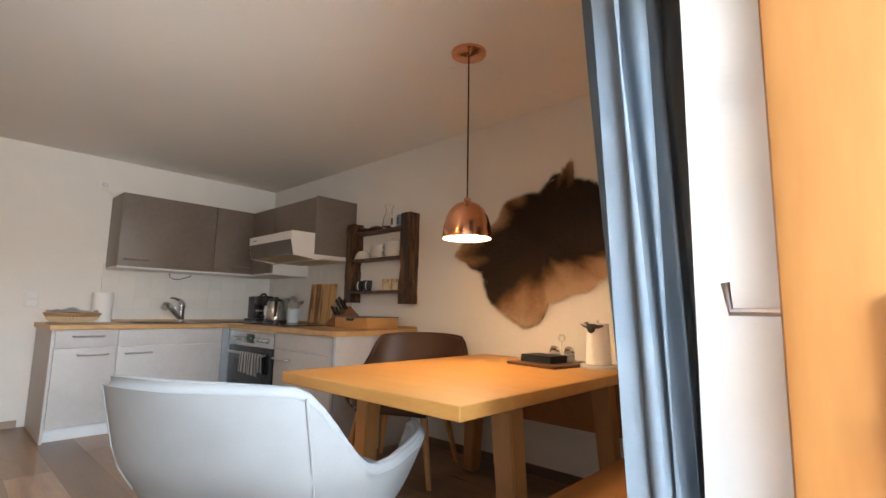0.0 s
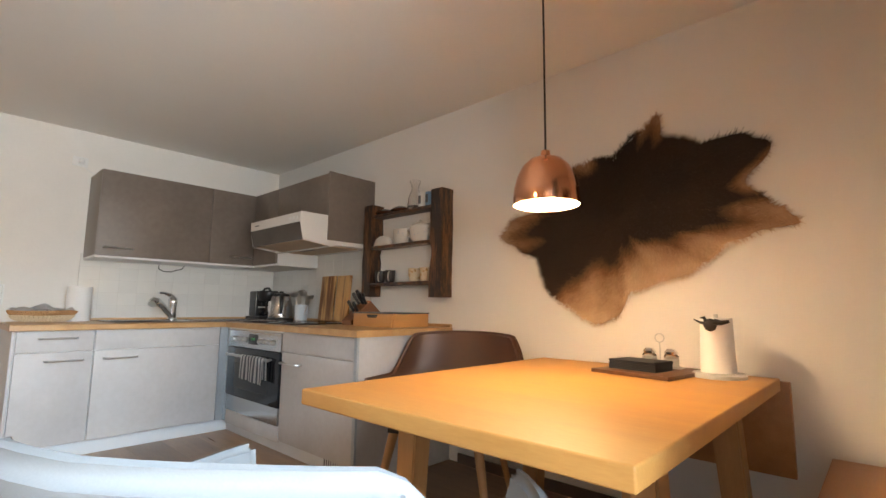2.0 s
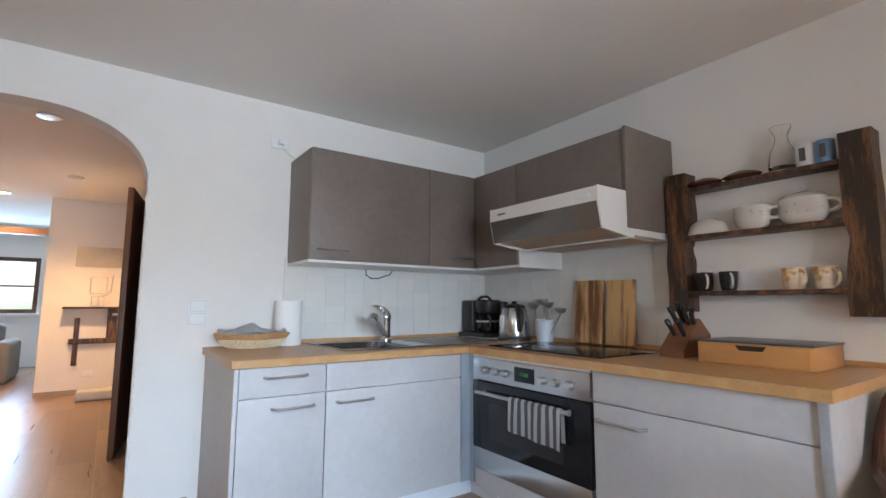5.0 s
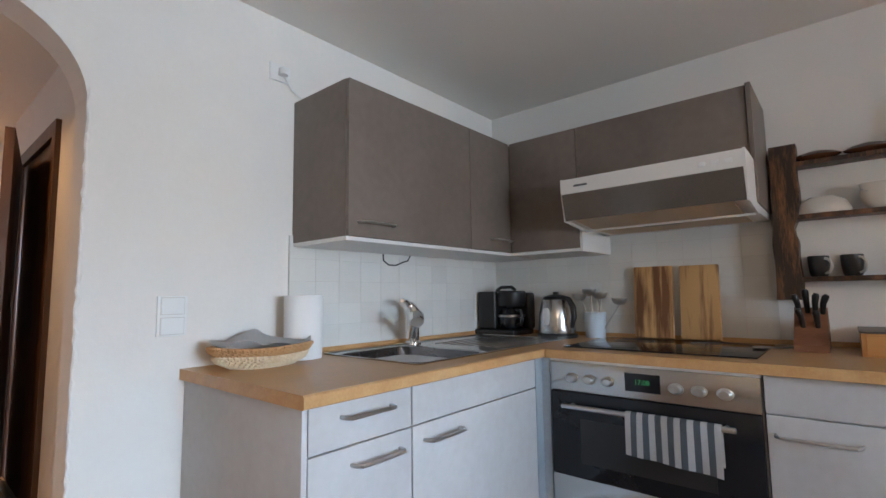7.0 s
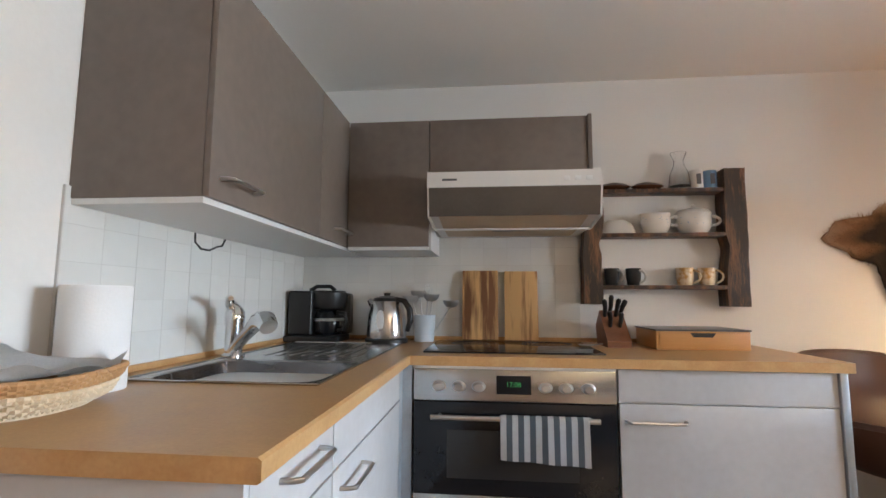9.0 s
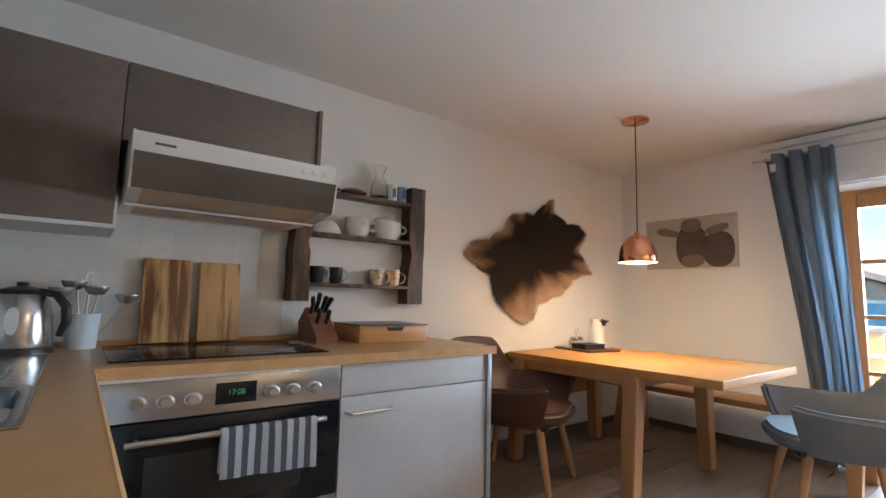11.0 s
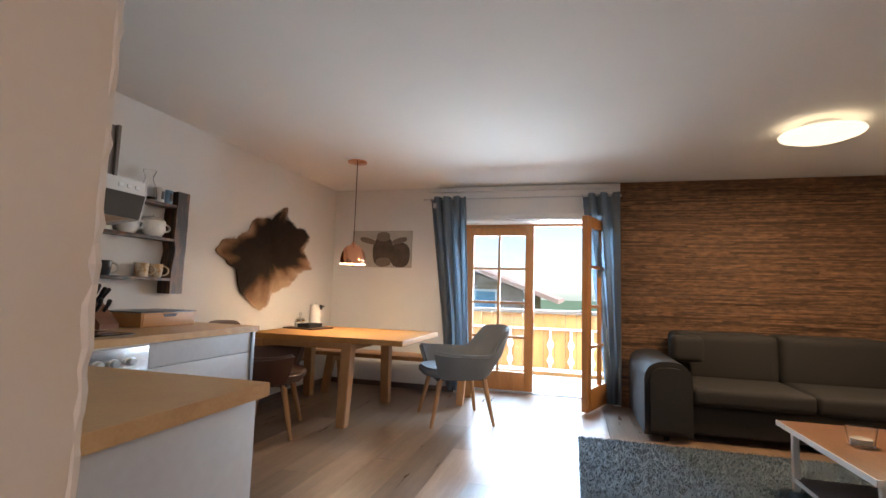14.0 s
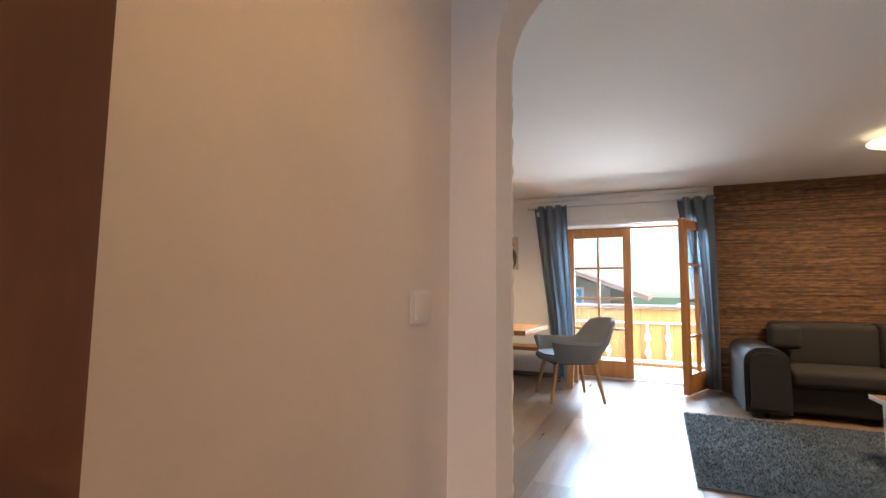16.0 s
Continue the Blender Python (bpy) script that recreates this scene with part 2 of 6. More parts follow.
def hide_material():
    m = mat("cowhide", (0.040, 0.022, 0.012), 0.85, second=(0.015, 0.009, 0.006), scale=4, fine=130, bump=0.8)
    nt = m.node_tree
    n, link = nt.nodes, nt.links.new
    b = n["Principled BSDF"]
    old = b.inputs["Base Color"].links[0].from_socket
    tc = n.new("ShaderNodeTexCoord")
    rim = n.new("ShaderNodeAttribute")
    rim.attribute_name = "rim"
    nz = n.new("ShaderNodeTexNoise")
    nz.inputs["Scale"].default_value, nz.inputs["Detail"].default_value = 5, 6
    link(tc.outputs["Object"], nz.inputs["Vector"])
    add = n.new("ShaderNodeMath")
    add.operation = 'MULTIPLY_ADD'
    add.inputs[1].default_value, add.inputs[2].default_value = 0.7, -0.35
    link(nz.outputs[0], add.inputs[0])
    tot = n.new("ShaderNodeMath")
    link(add.outputs[0], tot.inputs[0])
    link(rim.outputs["Fac"], tot.inputs[1])
    ramp = n.new("ShaderNodeValToRGB")
    e = ramp.color_ramp.elements
    e[0].position, e[0].color = 0.22, (0, 0, 0, 1)
    e[1].position, e[1].color = 0.55, (1, 1, 1, 1)
    pale = n.new("ShaderNodeValToRGB")
    q = pale.color_ramp.elements
    q[0].position, q[0].color = 0.50, (0.24, 0.125, 0.06, 1)
    q[1].position, q[1].color = 0.98, (0.60, 0.42, 0.27, 1)
    link(tot.outputs[0], pale.inputs[0])
    link(tot.outputs[0], ramp.inputs[0])
    mix = n.new("ShaderNodeMix")
    mix.data_type = 'RGBA'
    link(pale.outputs[0], mix.inputs[7])
    link(ramp.outputs[0], mix.inputs[0])
    link(old, mix.inputs[6])
    link(mix.outputs[2], b.inputs["Base Color"])
    return m


M["hide"] = hide_material()


def let_light_through(m, share):
    """Thin cloth: part of the light that falls on it comes out behind."""
    nt = m.node_tree
    b, out = nt.nodes["Principled BSDF"], nt.nodes["Material Output"]
    tr, mix = nt.nodes.new("ShaderNodeBsdfTranslucent"), nt.nodes.new("ShaderNodeMixShader")
    tr.inputs[0].default_value = (0.50, 0.60, 0.68, 1)
    mix.inputs[0].default_value = share
    nt.links.new(b.outputs[0], mix.inputs[1])
    nt.links.new(tr.outputs[0], mix.inputs[2])
    nt.links.new(mix.outputs[0], out.inputs[0])


let_light_through(M["curtain"], 0.08)

# ---- mesh tools ----
BASE = {}


def box(bm, x0, x1, y0, y1, z0, z1, bevel=0.0, seg=2):
    r = bmesh.ops.create_cube(bm, size=1.0)
    vs = r["verts"]
    for v in vs:
        v.co = ((x0 + x1) / 2 + v.co.x * (x1 - x0), (y0 + y1) / 2 + v.co.y * (y1 - y0), (z0 + z1) / 2 + v.co.z * (z1 - z0))
    if bevel:
        es = list({e for v in vs for e in v.link_edges})
        bmesh.ops.bevel(bm, geom=es, offset=bevel, segments=seg, affect='EDGES', profile=0.6)
    return bm


def B(*a, **k):
    return box(bmesh.new(), *a, **k)


def lathe(profile, at=(0, 0, 0), seg=32, sx=1.0, sy=1.0, bm=None):
    """Turns (radius, height) pairs round the z axis."""
    bm = bm or bmesh.new()
    rings = []
    for r, z in profile:
        rings.append([bm.verts.new((at[0] + sx * r * math.cos(2 * math.pi * i / seg), at[1] + sy * r * math.sin(2 * math.pi * i / seg), at[2] + z))
                      for i in range(seg)])
    for a, b in zip(rings, rings[1:]):
        for i in range(seg):
            bm.faces.new((a[i], a[(i + 1) % seg], b[(i + 1) % seg], b[i]))
    for ring, flip in ((rings[0], True), (rings[-1], False)):
        if profile[0 if flip else -1][0] > 1e-4:
            bm.faces.new(list(reversed(ring)) if flip else ring)
    return bm


def tube(points, r, seg=10, bm=None, taper=None, caps=True):
    """A round bar along points; taper gives a radius for each point."""
    bm = bm or bmesh.new()
    pts = [Vector(p) for p in points]
    rings = []
    up = None
    for i, p in enumerate(pts):
        d = (pts[min(i + 1, len(pts) - 1)] - pts[max(i - 1, 0)]).normalized()
        if up is None:
            up = Vector((0, 0, 1)) if abs(d.z) < 0.9 else Vector((1, 0, 0))
        side = d.cross(up).normalized()
        up = side.cross(d).normalized()
        rad = taper[i] if taper else r
        rings.append([bm.verts.new(p + rad * (math.cos(2 * math.pi * k / seg) * side + math.sin(2 * math.pi * k / seg) * up)) for k in range(seg)])
    for a, b in zip(rings, rings[1:]):
        for k in range(seg):
            bm.faces.new((a[k], a[(k + 1) % seg], b[(k + 1) % seg], b[k]))
    if caps:
        bm.faces.new(list(reversed(rings[0])))
        bm.faces.new(rings[-1])
    return bm


def beam(bm, a, b, w0, d0, w1, d1, bevel=0.004):
    """A square leg from a (top) to b (foot), w along x and d along y at each end."""
    vs = []
    for p, w, d in ((b, w1, d1), (a, w0, d0)):
        vs += [bm.verts.new((p[0] + sx * w / 2, p[1] + sy * d / 2, p[2])) for sx, sy in ((-1, -1), (1, -1), (1, 1), (-1, 1))]
    fs = [(3, 2, 1, 0), (4, 5, 6, 7)] + [(i, (i + 1) % 4, 4 + (i + 1) % 4, 4 + i) for i in range(4)]
    for f in fs:
        bm.faces.new([vs[i] for i in f])
    if bevel:
        bmesh.ops.bevel(bm, geom=list({e for v in vs for e in v.link_edges}), offset=bevel, segments=2, affect='EDGES')
    return bm


def slab(outline, axis, a, b, bm=None):
    """Extrudes a closed outline of (u, v) along axis from a to b."""
    bm = bm or bmesh.new()

    def at(u, v, w):
        return {"x": (w, u, v), "y": (u, w, v), "z": (u, v, w)}[axis]
    lo = [bm.verts.new(at(u, v, a)) for u, v in outline]
    hi = [bm.verts.new(at(u, v, b)) for u, v in outline]
    bm.faces.new(list(reversed(lo)))
    bm.faces.new(hi)
    n = len(outline)
    for i in range(n):
        bm.faces.new((lo[i], lo[(i + 1) % n], hi[(i + 1) % n], hi[i]))
    bmesh.ops.recalc_face_normals(bm, faces=bm.faces)
    return bm


def smooth_by_angle(me, deg=40):
    me.shade_smooth()
    me.set_sharp_from_angle(angle=radians(deg))


ON_TOP = (0, 0, -0.018)
ON_WALL = (0, 0, -0.017)
# where a thing sits against the nominal plan
SHIFT = {
    "worktop": ON_TOP, "upstand": ON_TOP, "sink": ON_TOP, "mixer_tap": ON_TOP, "ceramic_hob": ON_TOP, "bread_basket": ON_TOP, "wrapper": ON_TOP,
    "paper_sheet": ON_TOP, "paper_towel_roll": ON_TOP, "coffee_maker": ON_TOP, "electric_kettle": ON_TOP, "utensil_jar": ON_TOP,
    "cutting_board": (0.02, 0, -0.018), "knife_block": ON_TOP, "spoon": ON_TOP, "bamboo_drawer_box": (0, 0.03, -0.018), "oven": ON_TOP, "tea_towel": ON_TOP,
    "wall_cabinet": (0, 0, -0.02), "hood_cabinet": (0, 0, -0.02), "extractor_hood": (0.012, -0.02, -0.03), "wall_shelf": ON_WALL, "mug": ON_WALL,
    "bowl": ON_WALL, "ceramic_pot": ON_WALL, "amber_dish": ON_WALL, "carafe": ON_WALL, "tin": ON_WALL, "loose_cable": (0, 0, -0.03),
    "cruet_stand": (0.015, -0.005, 0.0105), "pendant_lamp": (-0.02, 0, 0), "coffee_table": (0, 0, -0.012), "candle_glass": (0, 0, -0.012), "small_dish": (0, 0, -0.012), "magazine": (0, 0, -0.012),
}


def thing(name, base, label, category, group="", kind="", m=None):
    ob = new(name)
    ob.empty_display_size = 0.05
    if m is None:
        ob.location = Vector(base) + Vector(SHIFT.get(name, (0, 0, 0)))
        BASE[ob.name] = Vector(base)
    else:
        ob.matrix_world = m
        BASE[ob.name] = Vector((0, 0, 0))
    return tagged(ob, label, category, group, kind)


def part(name, bm, material, parent, label="", smooth=True, deg=40):
    me = bpy.data.meshes.new(name)
    base = BASE.get(parent.name, Vector((0, 0, 0))) if parent else Vector((0, 0, 0))
    bmesh.ops.recalc_face_normals(bm, faces=bm.faces)
    bmesh.ops.translate(bm, verts=bm.verts, vec=-base)
    bm.to_mesh(me)
    bm.free()
    if smooth:
        smooth_by_angle(me, deg)
    me.materials.append(M[material])
    ob = new(name, me)
    if parent:
        ob.parent = parent
        BASE[ob.name] = base
    if label:
        ob["label"] = label
    return ob


def solo(name, bm, material, label, category, base=(0, 0, 0), group="", kind="", smooth=True, deg=40):
    """A thing of one mesh, its origin at base."""
    me = bpy.data.meshes.new(name)
    bmesh.ops.recalc_face_normals(bm, faces=bm.faces)
    bmesh.ops.translate(bm, verts=bm.verts, vec=-Vector(base))
    bm.to_mesh(me)
    bm.free()
    if smooth:
        smooth_by_angle(me, deg)
    me.materials.append(M[material])
    ob = new(name, me)
    ob.location = Vector(base) + Vector(SHIFT.get(name, (0, 0, 0)))
    BASE[ob.name] = Vector(base)
    return tagged(ob, label, category, group, kind)


def piece(name, me, parent, loc):
    ob = new(name, me)
    ob.parent = parent
    ob.location = loc
    return ob


def word(name, text, size, material, parent, m):
    cu = bpy.data.curves.new(name, 'FONT')
    cu.body, cu.size, cu.extrude = text, size, 0.0006
    cu.align_x, cu.align_y = 'CENTER', 'CENTER'
    cu.materials.append(M[material])
    ob = new(name, cu)
    ob.parent = parent
    ob.matrix_basis = m
    return ob


# ---- structure ----
H = 2.462
EX, SY = 5.175, -6.15          # inner faces of the window wall and of the south wall
AY0, AY1, AZS, AZT = -2.485, -3.62, 1.80, 2.185   # archway
DY0, DY1, DZ = -1.66, -3.46, 2.04                # balcony door opening


def structure(name, bm, material, label, category="wall"):
    return solo(name, bm, material, label, category, kind="structure", smooth=False)


structure("wall_north", B(-0.16, EX + 0.39, 0, 0.2, 0, H), "plaster", "white plastered kitchen and dining wall")
structure("wall_south", B(-8.2, EX + 0.39, SY - 0.2, SY, -0.1, H), "plaster", "white plastered living room wall")
bm = B(EX, EX + 0.39, DY0, 0, 0, H)
box(bm, EX, EX + 0.39, SY, DY1, 0, H)
box(bm, EX, EX + 0.39, DY1, DY0, DZ, H)
wall_east = structure("wall_east", bm, "plaster", "white wall with the balcony door opening")

# west wall with the archway
bm = B(-0.16, 0, AY0, 0, 0, H)
box(bm, -0.16, 0, SY, AY1, 0, H)
N = 28
mid, half = (AY0 + AY1) / 2, (AY0 - AY1) / 2


def arch_z(y):
    u = min(1.0, abs((y - mid) / half))
    return AZS + (AZT - AZS) * (1 - u ** 2.3) ** (1 / 2.3)


ys = [mid + half * math.cos(math.pi * i / N) for i in range(N + 1)]
cols = [[bm.verts.new((x, y, z)) for x in (-0.16, 0) for z in (arch_z(y), H)] for y in ys]
for a, b in zip(cols, cols[1:]):
    bm.faces.new((a[0], a[1], b[1], b[0]))
    bm.faces.new((a[2], b[2], b[3], a[3]))
    bm.faces.new((a[0], b[0], b[2], a[2]))
    bm.faces.new((a[1], a[3], b[3], b[1]))
wall_west = structure("wall_west", bm, "rough_plaster", "white rough-plastered wall with a rounded archway")

ceiling = structure("ceiling", B(-8.2, EX + 0.39, SY - 0.2, 0.2, H, H + 0.15), "ceiling", "plain white ceiling", "ceiling")
structure("wall_hall_north", B(-8.2, -0.16, -2.345, -2.2, 0, H), "rough_plaster", "white hall wall in warm light")
bm = B(-8.4, -8.2, -3.7, -2.15, -0.1, H)
box(bm, -8.4, -8.2, SY, -5.5, -0.1, H)
box(bm, -8.4, -8.2, -5.5, -3.7, -0.1, 0.95)
box(bm, -8.4, -8.2, -5.5, -3.7, 1.95, H)
structure("wall_far", bm, "plaster", "far white wall with a window")
structure("wall_hall_block", B(-4.95, -4.5, -3.30, -2.31, 0, H), "rough_plaster", "white wall block with a small wooden shelf")

floor = structure("floor", B(-8.2, EX + 0.39, SY, 0, -0.1, -0.008), "grout", "grey-brown oak laminate floor", "floor")

# skirting boards
bs = structure("baseboard", B(2.66, EX, -0.016, -0.001, 0, 0.06), "skirting_dark", "low dark skirting board", "skirting board")
structure("baseboard", B(EX - 0.016, EX - 0.001, -1.66, -0.016, 0, 0.06), "skirting_dark", "low dark skirting board", "skirting board")
structure("baseboard", B(0.001, 0.016, AY0 + 0.005, -2.19, 0, 0.06), "skirting", "light wooden skirting board", "skirting board")
structure("baseboard", B(-4.499, -4.484, -3.30, -2.362, 0, 0.06), "skirting", "light wooden skirting board", "skirting board")
structure("baseboard", B(-4.48, -0.17, -2.361, -2.346, 0, 0.06), "skirting", "light wooden skirting board", "skirting board")

# ---- balcony door ----


def leaf(name, m, width, label, handle_side=1, open_leaf=False):
    """A glazed door leaf hinged at the origin, running along local +x, its inner face at local y = 0."""
    d = thing(name, (0, 0, 0), label, "door", kind="structure", m=m)
    st, t, h = 0.105, 0.065, DZ - 0.03
    part("stile", B(0, st, 0, t, 0.02, h, 0.006), "door_wood", d)
    part("stile", B(width - st, width, 0, t, 0.02, h, 0.006), "door_wood", d)
    part("bottom_rail", B(st, width - st, 0.002, t - 0.002, 0.02, 0.24, 0.006), "door_wood", d)
    part("top_rail", B(st, width - st, 0.002, t - 0.002, h - 0.11, h, 0.006), "door_wood", d)
    mx = width / 2
    part("muntin", B(mx - 0.016, mx + 0.016, 0.012, t - 0.012, 0.24, h - 0.11, 0.004), "door_wood", d)
    zs = [0.24 + (h - 0.35) * i / 4 for i in range(5)]
    for z in zs[1:4]:
        for x0, x1 in ((st, mx - 0.016), (mx + 0.016, width - st)):
            part("muntin", B(x0, x1, 0.013, t - 0.013, z - 0.016, z + 0.016, 0.004), "door_wood", d)
    for z0, z1 in zip(zs, zs[1:]):
        for x0, x1 in ((st, mx - 0.016), (mx + 0.016, width - st)):
            p = part("pane", B(x0 - 0.005, x1 + 0.005, t / 2 - 0.003, t / 2 + 0.003, z0, z1), "pane", d, smooth=False)
            p.visible_shadow = False
    return d


# the closed north leaf runs from its hinge to the meeting edge
closed = leaf("door_1", Matrix(((0, 1, 0, 5.448), (-1, 0, 0, DY0 - 0.045), (0, 0, 1, 0), (0, 0, 0, 1))), 0.855,
              "closed pine balcony door leaf with glazing bars")
part("lock_plate", B(0.852, 0.859, 0.033, 0.056, 0.895, 1.052, 0.001), "satin", closed, "steel lock plate")
part("lock_plate", B(0.852, 0.859, 0.033, 0.056, 0.72, 0.84, 0.001), "satin", closed, "steel lock plate")
for z in (0.935, 1.005):
    part("lock_bolt", lathe([(0.009, -0.004), (0.009, 0.004)], (0.858, 0.0445, z), 14), "chrome", closed)
part("hook", tube([(0.80, 0.0, 1.045), (0.80, -0.028, 1.045), (0.80, -0.03, 1.06)], 0.0022, 8), "satin", closed, "small bent metal hook")
ang = math.atan2(3.43 - 3.10, 5.45 - 4.642)
hinge = Vector((5.45, DY1 + 0.03, 0))
m_open = Matrix.Translation(hinge) @ Matrix.Rotation(math.pi - ang, 4, 'Z')
opened = leaf("door_2", m_open, 0.855, "open pine balcony door leaf with glazing bars")
part("door_handle", tube([(0.80, -0.0, 1.02), (0.80, -0.05, 1.02), (0.70, -0.055, 1.02)], 0.009), "satin", opened, "satin metal door handle")
bm = B(5.45, 5.53, DY0 - 0.043, DY0 - 0.001, 0.0, DZ)
box(bm, 5.45, 5.53, DY1 + 0.001, DY1 + 0.028, 0.0, DZ)
box(bm, 5.45, 5.53, DY1 + 0.03, DY0 - 0.045, DZ - 0.028, DZ - 0.001)
structure("door_frame", bm, "door_wood", "pine frame of the balcony door", "door frame")
structure("door_sill", B(5.43, 5.62, DY1 + 0.03, DY0 - 0.045, -0.006, 0.016, 0.004), "satin", "metal threshold of the balcony door", "threshold")
structure("shutter_box", B(EX - 0.05, EX - 0.001, DY1 + 0.02, DY0 - 0.02, DZ + 0.01, DZ + 0.075, 0.006), "white_metal", "white blind box over the balcony door", "blind box")
structure("trim", B(EX - 0.06, EX - 0.002, -3.47, -1.28, 2.40, 2.45, 0.004), "plaster", "white cornice strip above the curtain", "trim")

# ---- curtains ----
rod = thing("curtain_rod", (5.06, -2.4, 2.27), "thin metal curtain rod above the balcony door", "curtain rod")
part("bar", tube([(5.06, -1.27, 2.298), (5.06, -3.53, 2.298)], 0.008), "satin", rod)
for y in (-1.26, -3.52):
    part("finial", lathe([(0.0, -0.016), (0.014, -0.008), (0.014, 0.008), (0, 0.016)], (5.06, y, 2.298), 12), "satin", rod)
for y in (-1.33, -3.45):
    part("bracket", B(5.055, EX - 0.001, y - 0.006, y + 0.006, 2.285, 2.311, 0.002), "satin", rod)


def curtain(name, y_top, y_bot, folds, label):
    """A gathered curtain: y_top and y_bot give its edges at the rod and at the floor."""
    bm = bmesh.new()
    nu, nv = 90, 36
    rows = []
    for j in range(nv + 1):
        v = j / nv
        s = v ** 0.75
        s = s * s * (3 - 2 * s) * 0.6 + s * 0.4
        a = y_top[0] + (y_bot[0] - y_top[0]) * s
        b = y_top[1] + (y_bot[1] - y_top[1]) * s
        z = 2.312 - v * 2.292
        row = []
        for i in range(nu + 1):
            u = i / nu
            ph = u * folds * 2 * math.pi
            amp = 0.062 - 0.036 * v
            w = math.sin(ph + 0.5 * math.sin(2.2 * v + u * 4))
            x = 5.025 + 0.14 * v - 0.045 * u * (1 - v) + amp * math.copysign(abs(w) ** 0.8, w) + 0.008 * math.sin(ph * 2.3 + v * 4)
            y = a + (b - a) * u + 0.02 * math.sin(ph * 2 + v * 3)
            row.append(bm.verts.new((min(x, EX - 0.006) if y > DY0 - 0.03 or y < DY1 + 0.03 else x, y, z)))
        rows.append(row)
    for r0, r1 in zip(rows, rows[1:]):
        for i in range(nu):
            bm.faces.new((r0[i], r0[i + 1], r1[i + 1], r1[i]))
    bmesh.ops.solidify(bm, geom=bm.faces[:], thickness=0.0015)
    c = thing(name, (5.07, sum(y_bot) / 2, 0.02), label, "curtain", "curtains")
    part("fabric", bm, "curtain", c, deg=80)
    part("care_label", B(4.952, 4.956, y_top[0] - 0.09, y_top[0] - 0.05, 2.17, 2.23), "cloth", c, "small white fabric label") if folds > 3.5 else None
    return c


curtain("curtain", (-1.35, -1.79), (-1.57, -1.85), 3.6, "floor-length blue-grey curtain gathered beside the balcony door")
curtain("curtain", (-3.12, -3.50), (-3.38, -3.53), 3, "floor-length blue-grey curtain behind the open door leaf")

# ---- kitchen base units ----
ZT = 0.844


def bow_handle(parent, p, q, out, r=0.0062):
    """A bow handle from p to q that stands off along out."""
    p, q, o = Vector(p), Vector(q), Vector(out)
    d = (q - p)
    o = o * 1.3
    pts = [p, p + o * 0.6 + d * 0.01, p + o + d * 0.06, p + o + d * 0.3, p + o + d * 0.7, q + o - d * 0.06, q + o * 0.6 - d * 0.01, q]
    return part("handle", tube(pts, r, 8), "satin", parent, "satin metal bow handle")


def base_unit(name, x0, x1, y0, y1, label):
    u = thing(name, ((x0 + x1) / 2, (y0 + y1) / 2, 0), label, "kitchen cabinet", "kitchen base units")
    part("body", B(x0, x1, y0, y1, 0.10, ZT - 0.002), "carcass", u)
    return u


FX = 0.79
u = base_unit("base_cabinet", 0.03, FX - 0.02, -2.115, -1.702, "light concrete-grey base cabinet with a drawer and a door")
part("drawer_front", B(FX - 0.018, FX, -2.112, -1.704, 0.706, 0.838, 0.002), "front", u)
bow_handle(u, (FX, -2.00, 0.793), (FX, -1.80, 0.793), (0.03, 0, 0))
dr = part("door", B(FX - 0.018, FX, -2.112, -1.704, 0.105, 0.700, 0.002), "front", u)
bow_handle(dr, (FX, -1.96, 0.646), (FX, -1.76, 0.646), (0.03, 0, 0))
u = base_unit("sink_cabinet", 0.03, FX - 0.02, -1.698, -0.853, "light concrete-grey sink cabinet with a wide door")
part("blind_front", B(FX - 0.018, FX, -1.696, -0.855, 0.706, 0.838, 0.002), "front", u)
dr = part("door", B(FX - 0.018, FX, -1.696, -0.855, 0.105, 0.700, 0.002), "front", u)
bow_handle(dr, (FX, -1.64, 0.645), (FX, -1.44, 0.645), (0.03, 0, 0))
solo("end_panel", B(0.002, FX + 0.002, -2.135, -2.117, 0.0, ZT - 0.001, 0.002), "front", "light grey end panel of the kitchen run", "cabinet panel", (0.4, -2.126, 0))
solo("corner_filler", slab([(FX - 0.02, -0.851), (FX, -0.851), (FX, -FX), (0.832, -FX), (0.832, -FX + 0.02), (FX - 0.02, -FX + 0.02)], "z", 0.1, ZT - 0.001), "edge",
     "narrow grey corner filler between the base units", "cabinet panel", (FX, -0.8, 0.1), smooth=False)

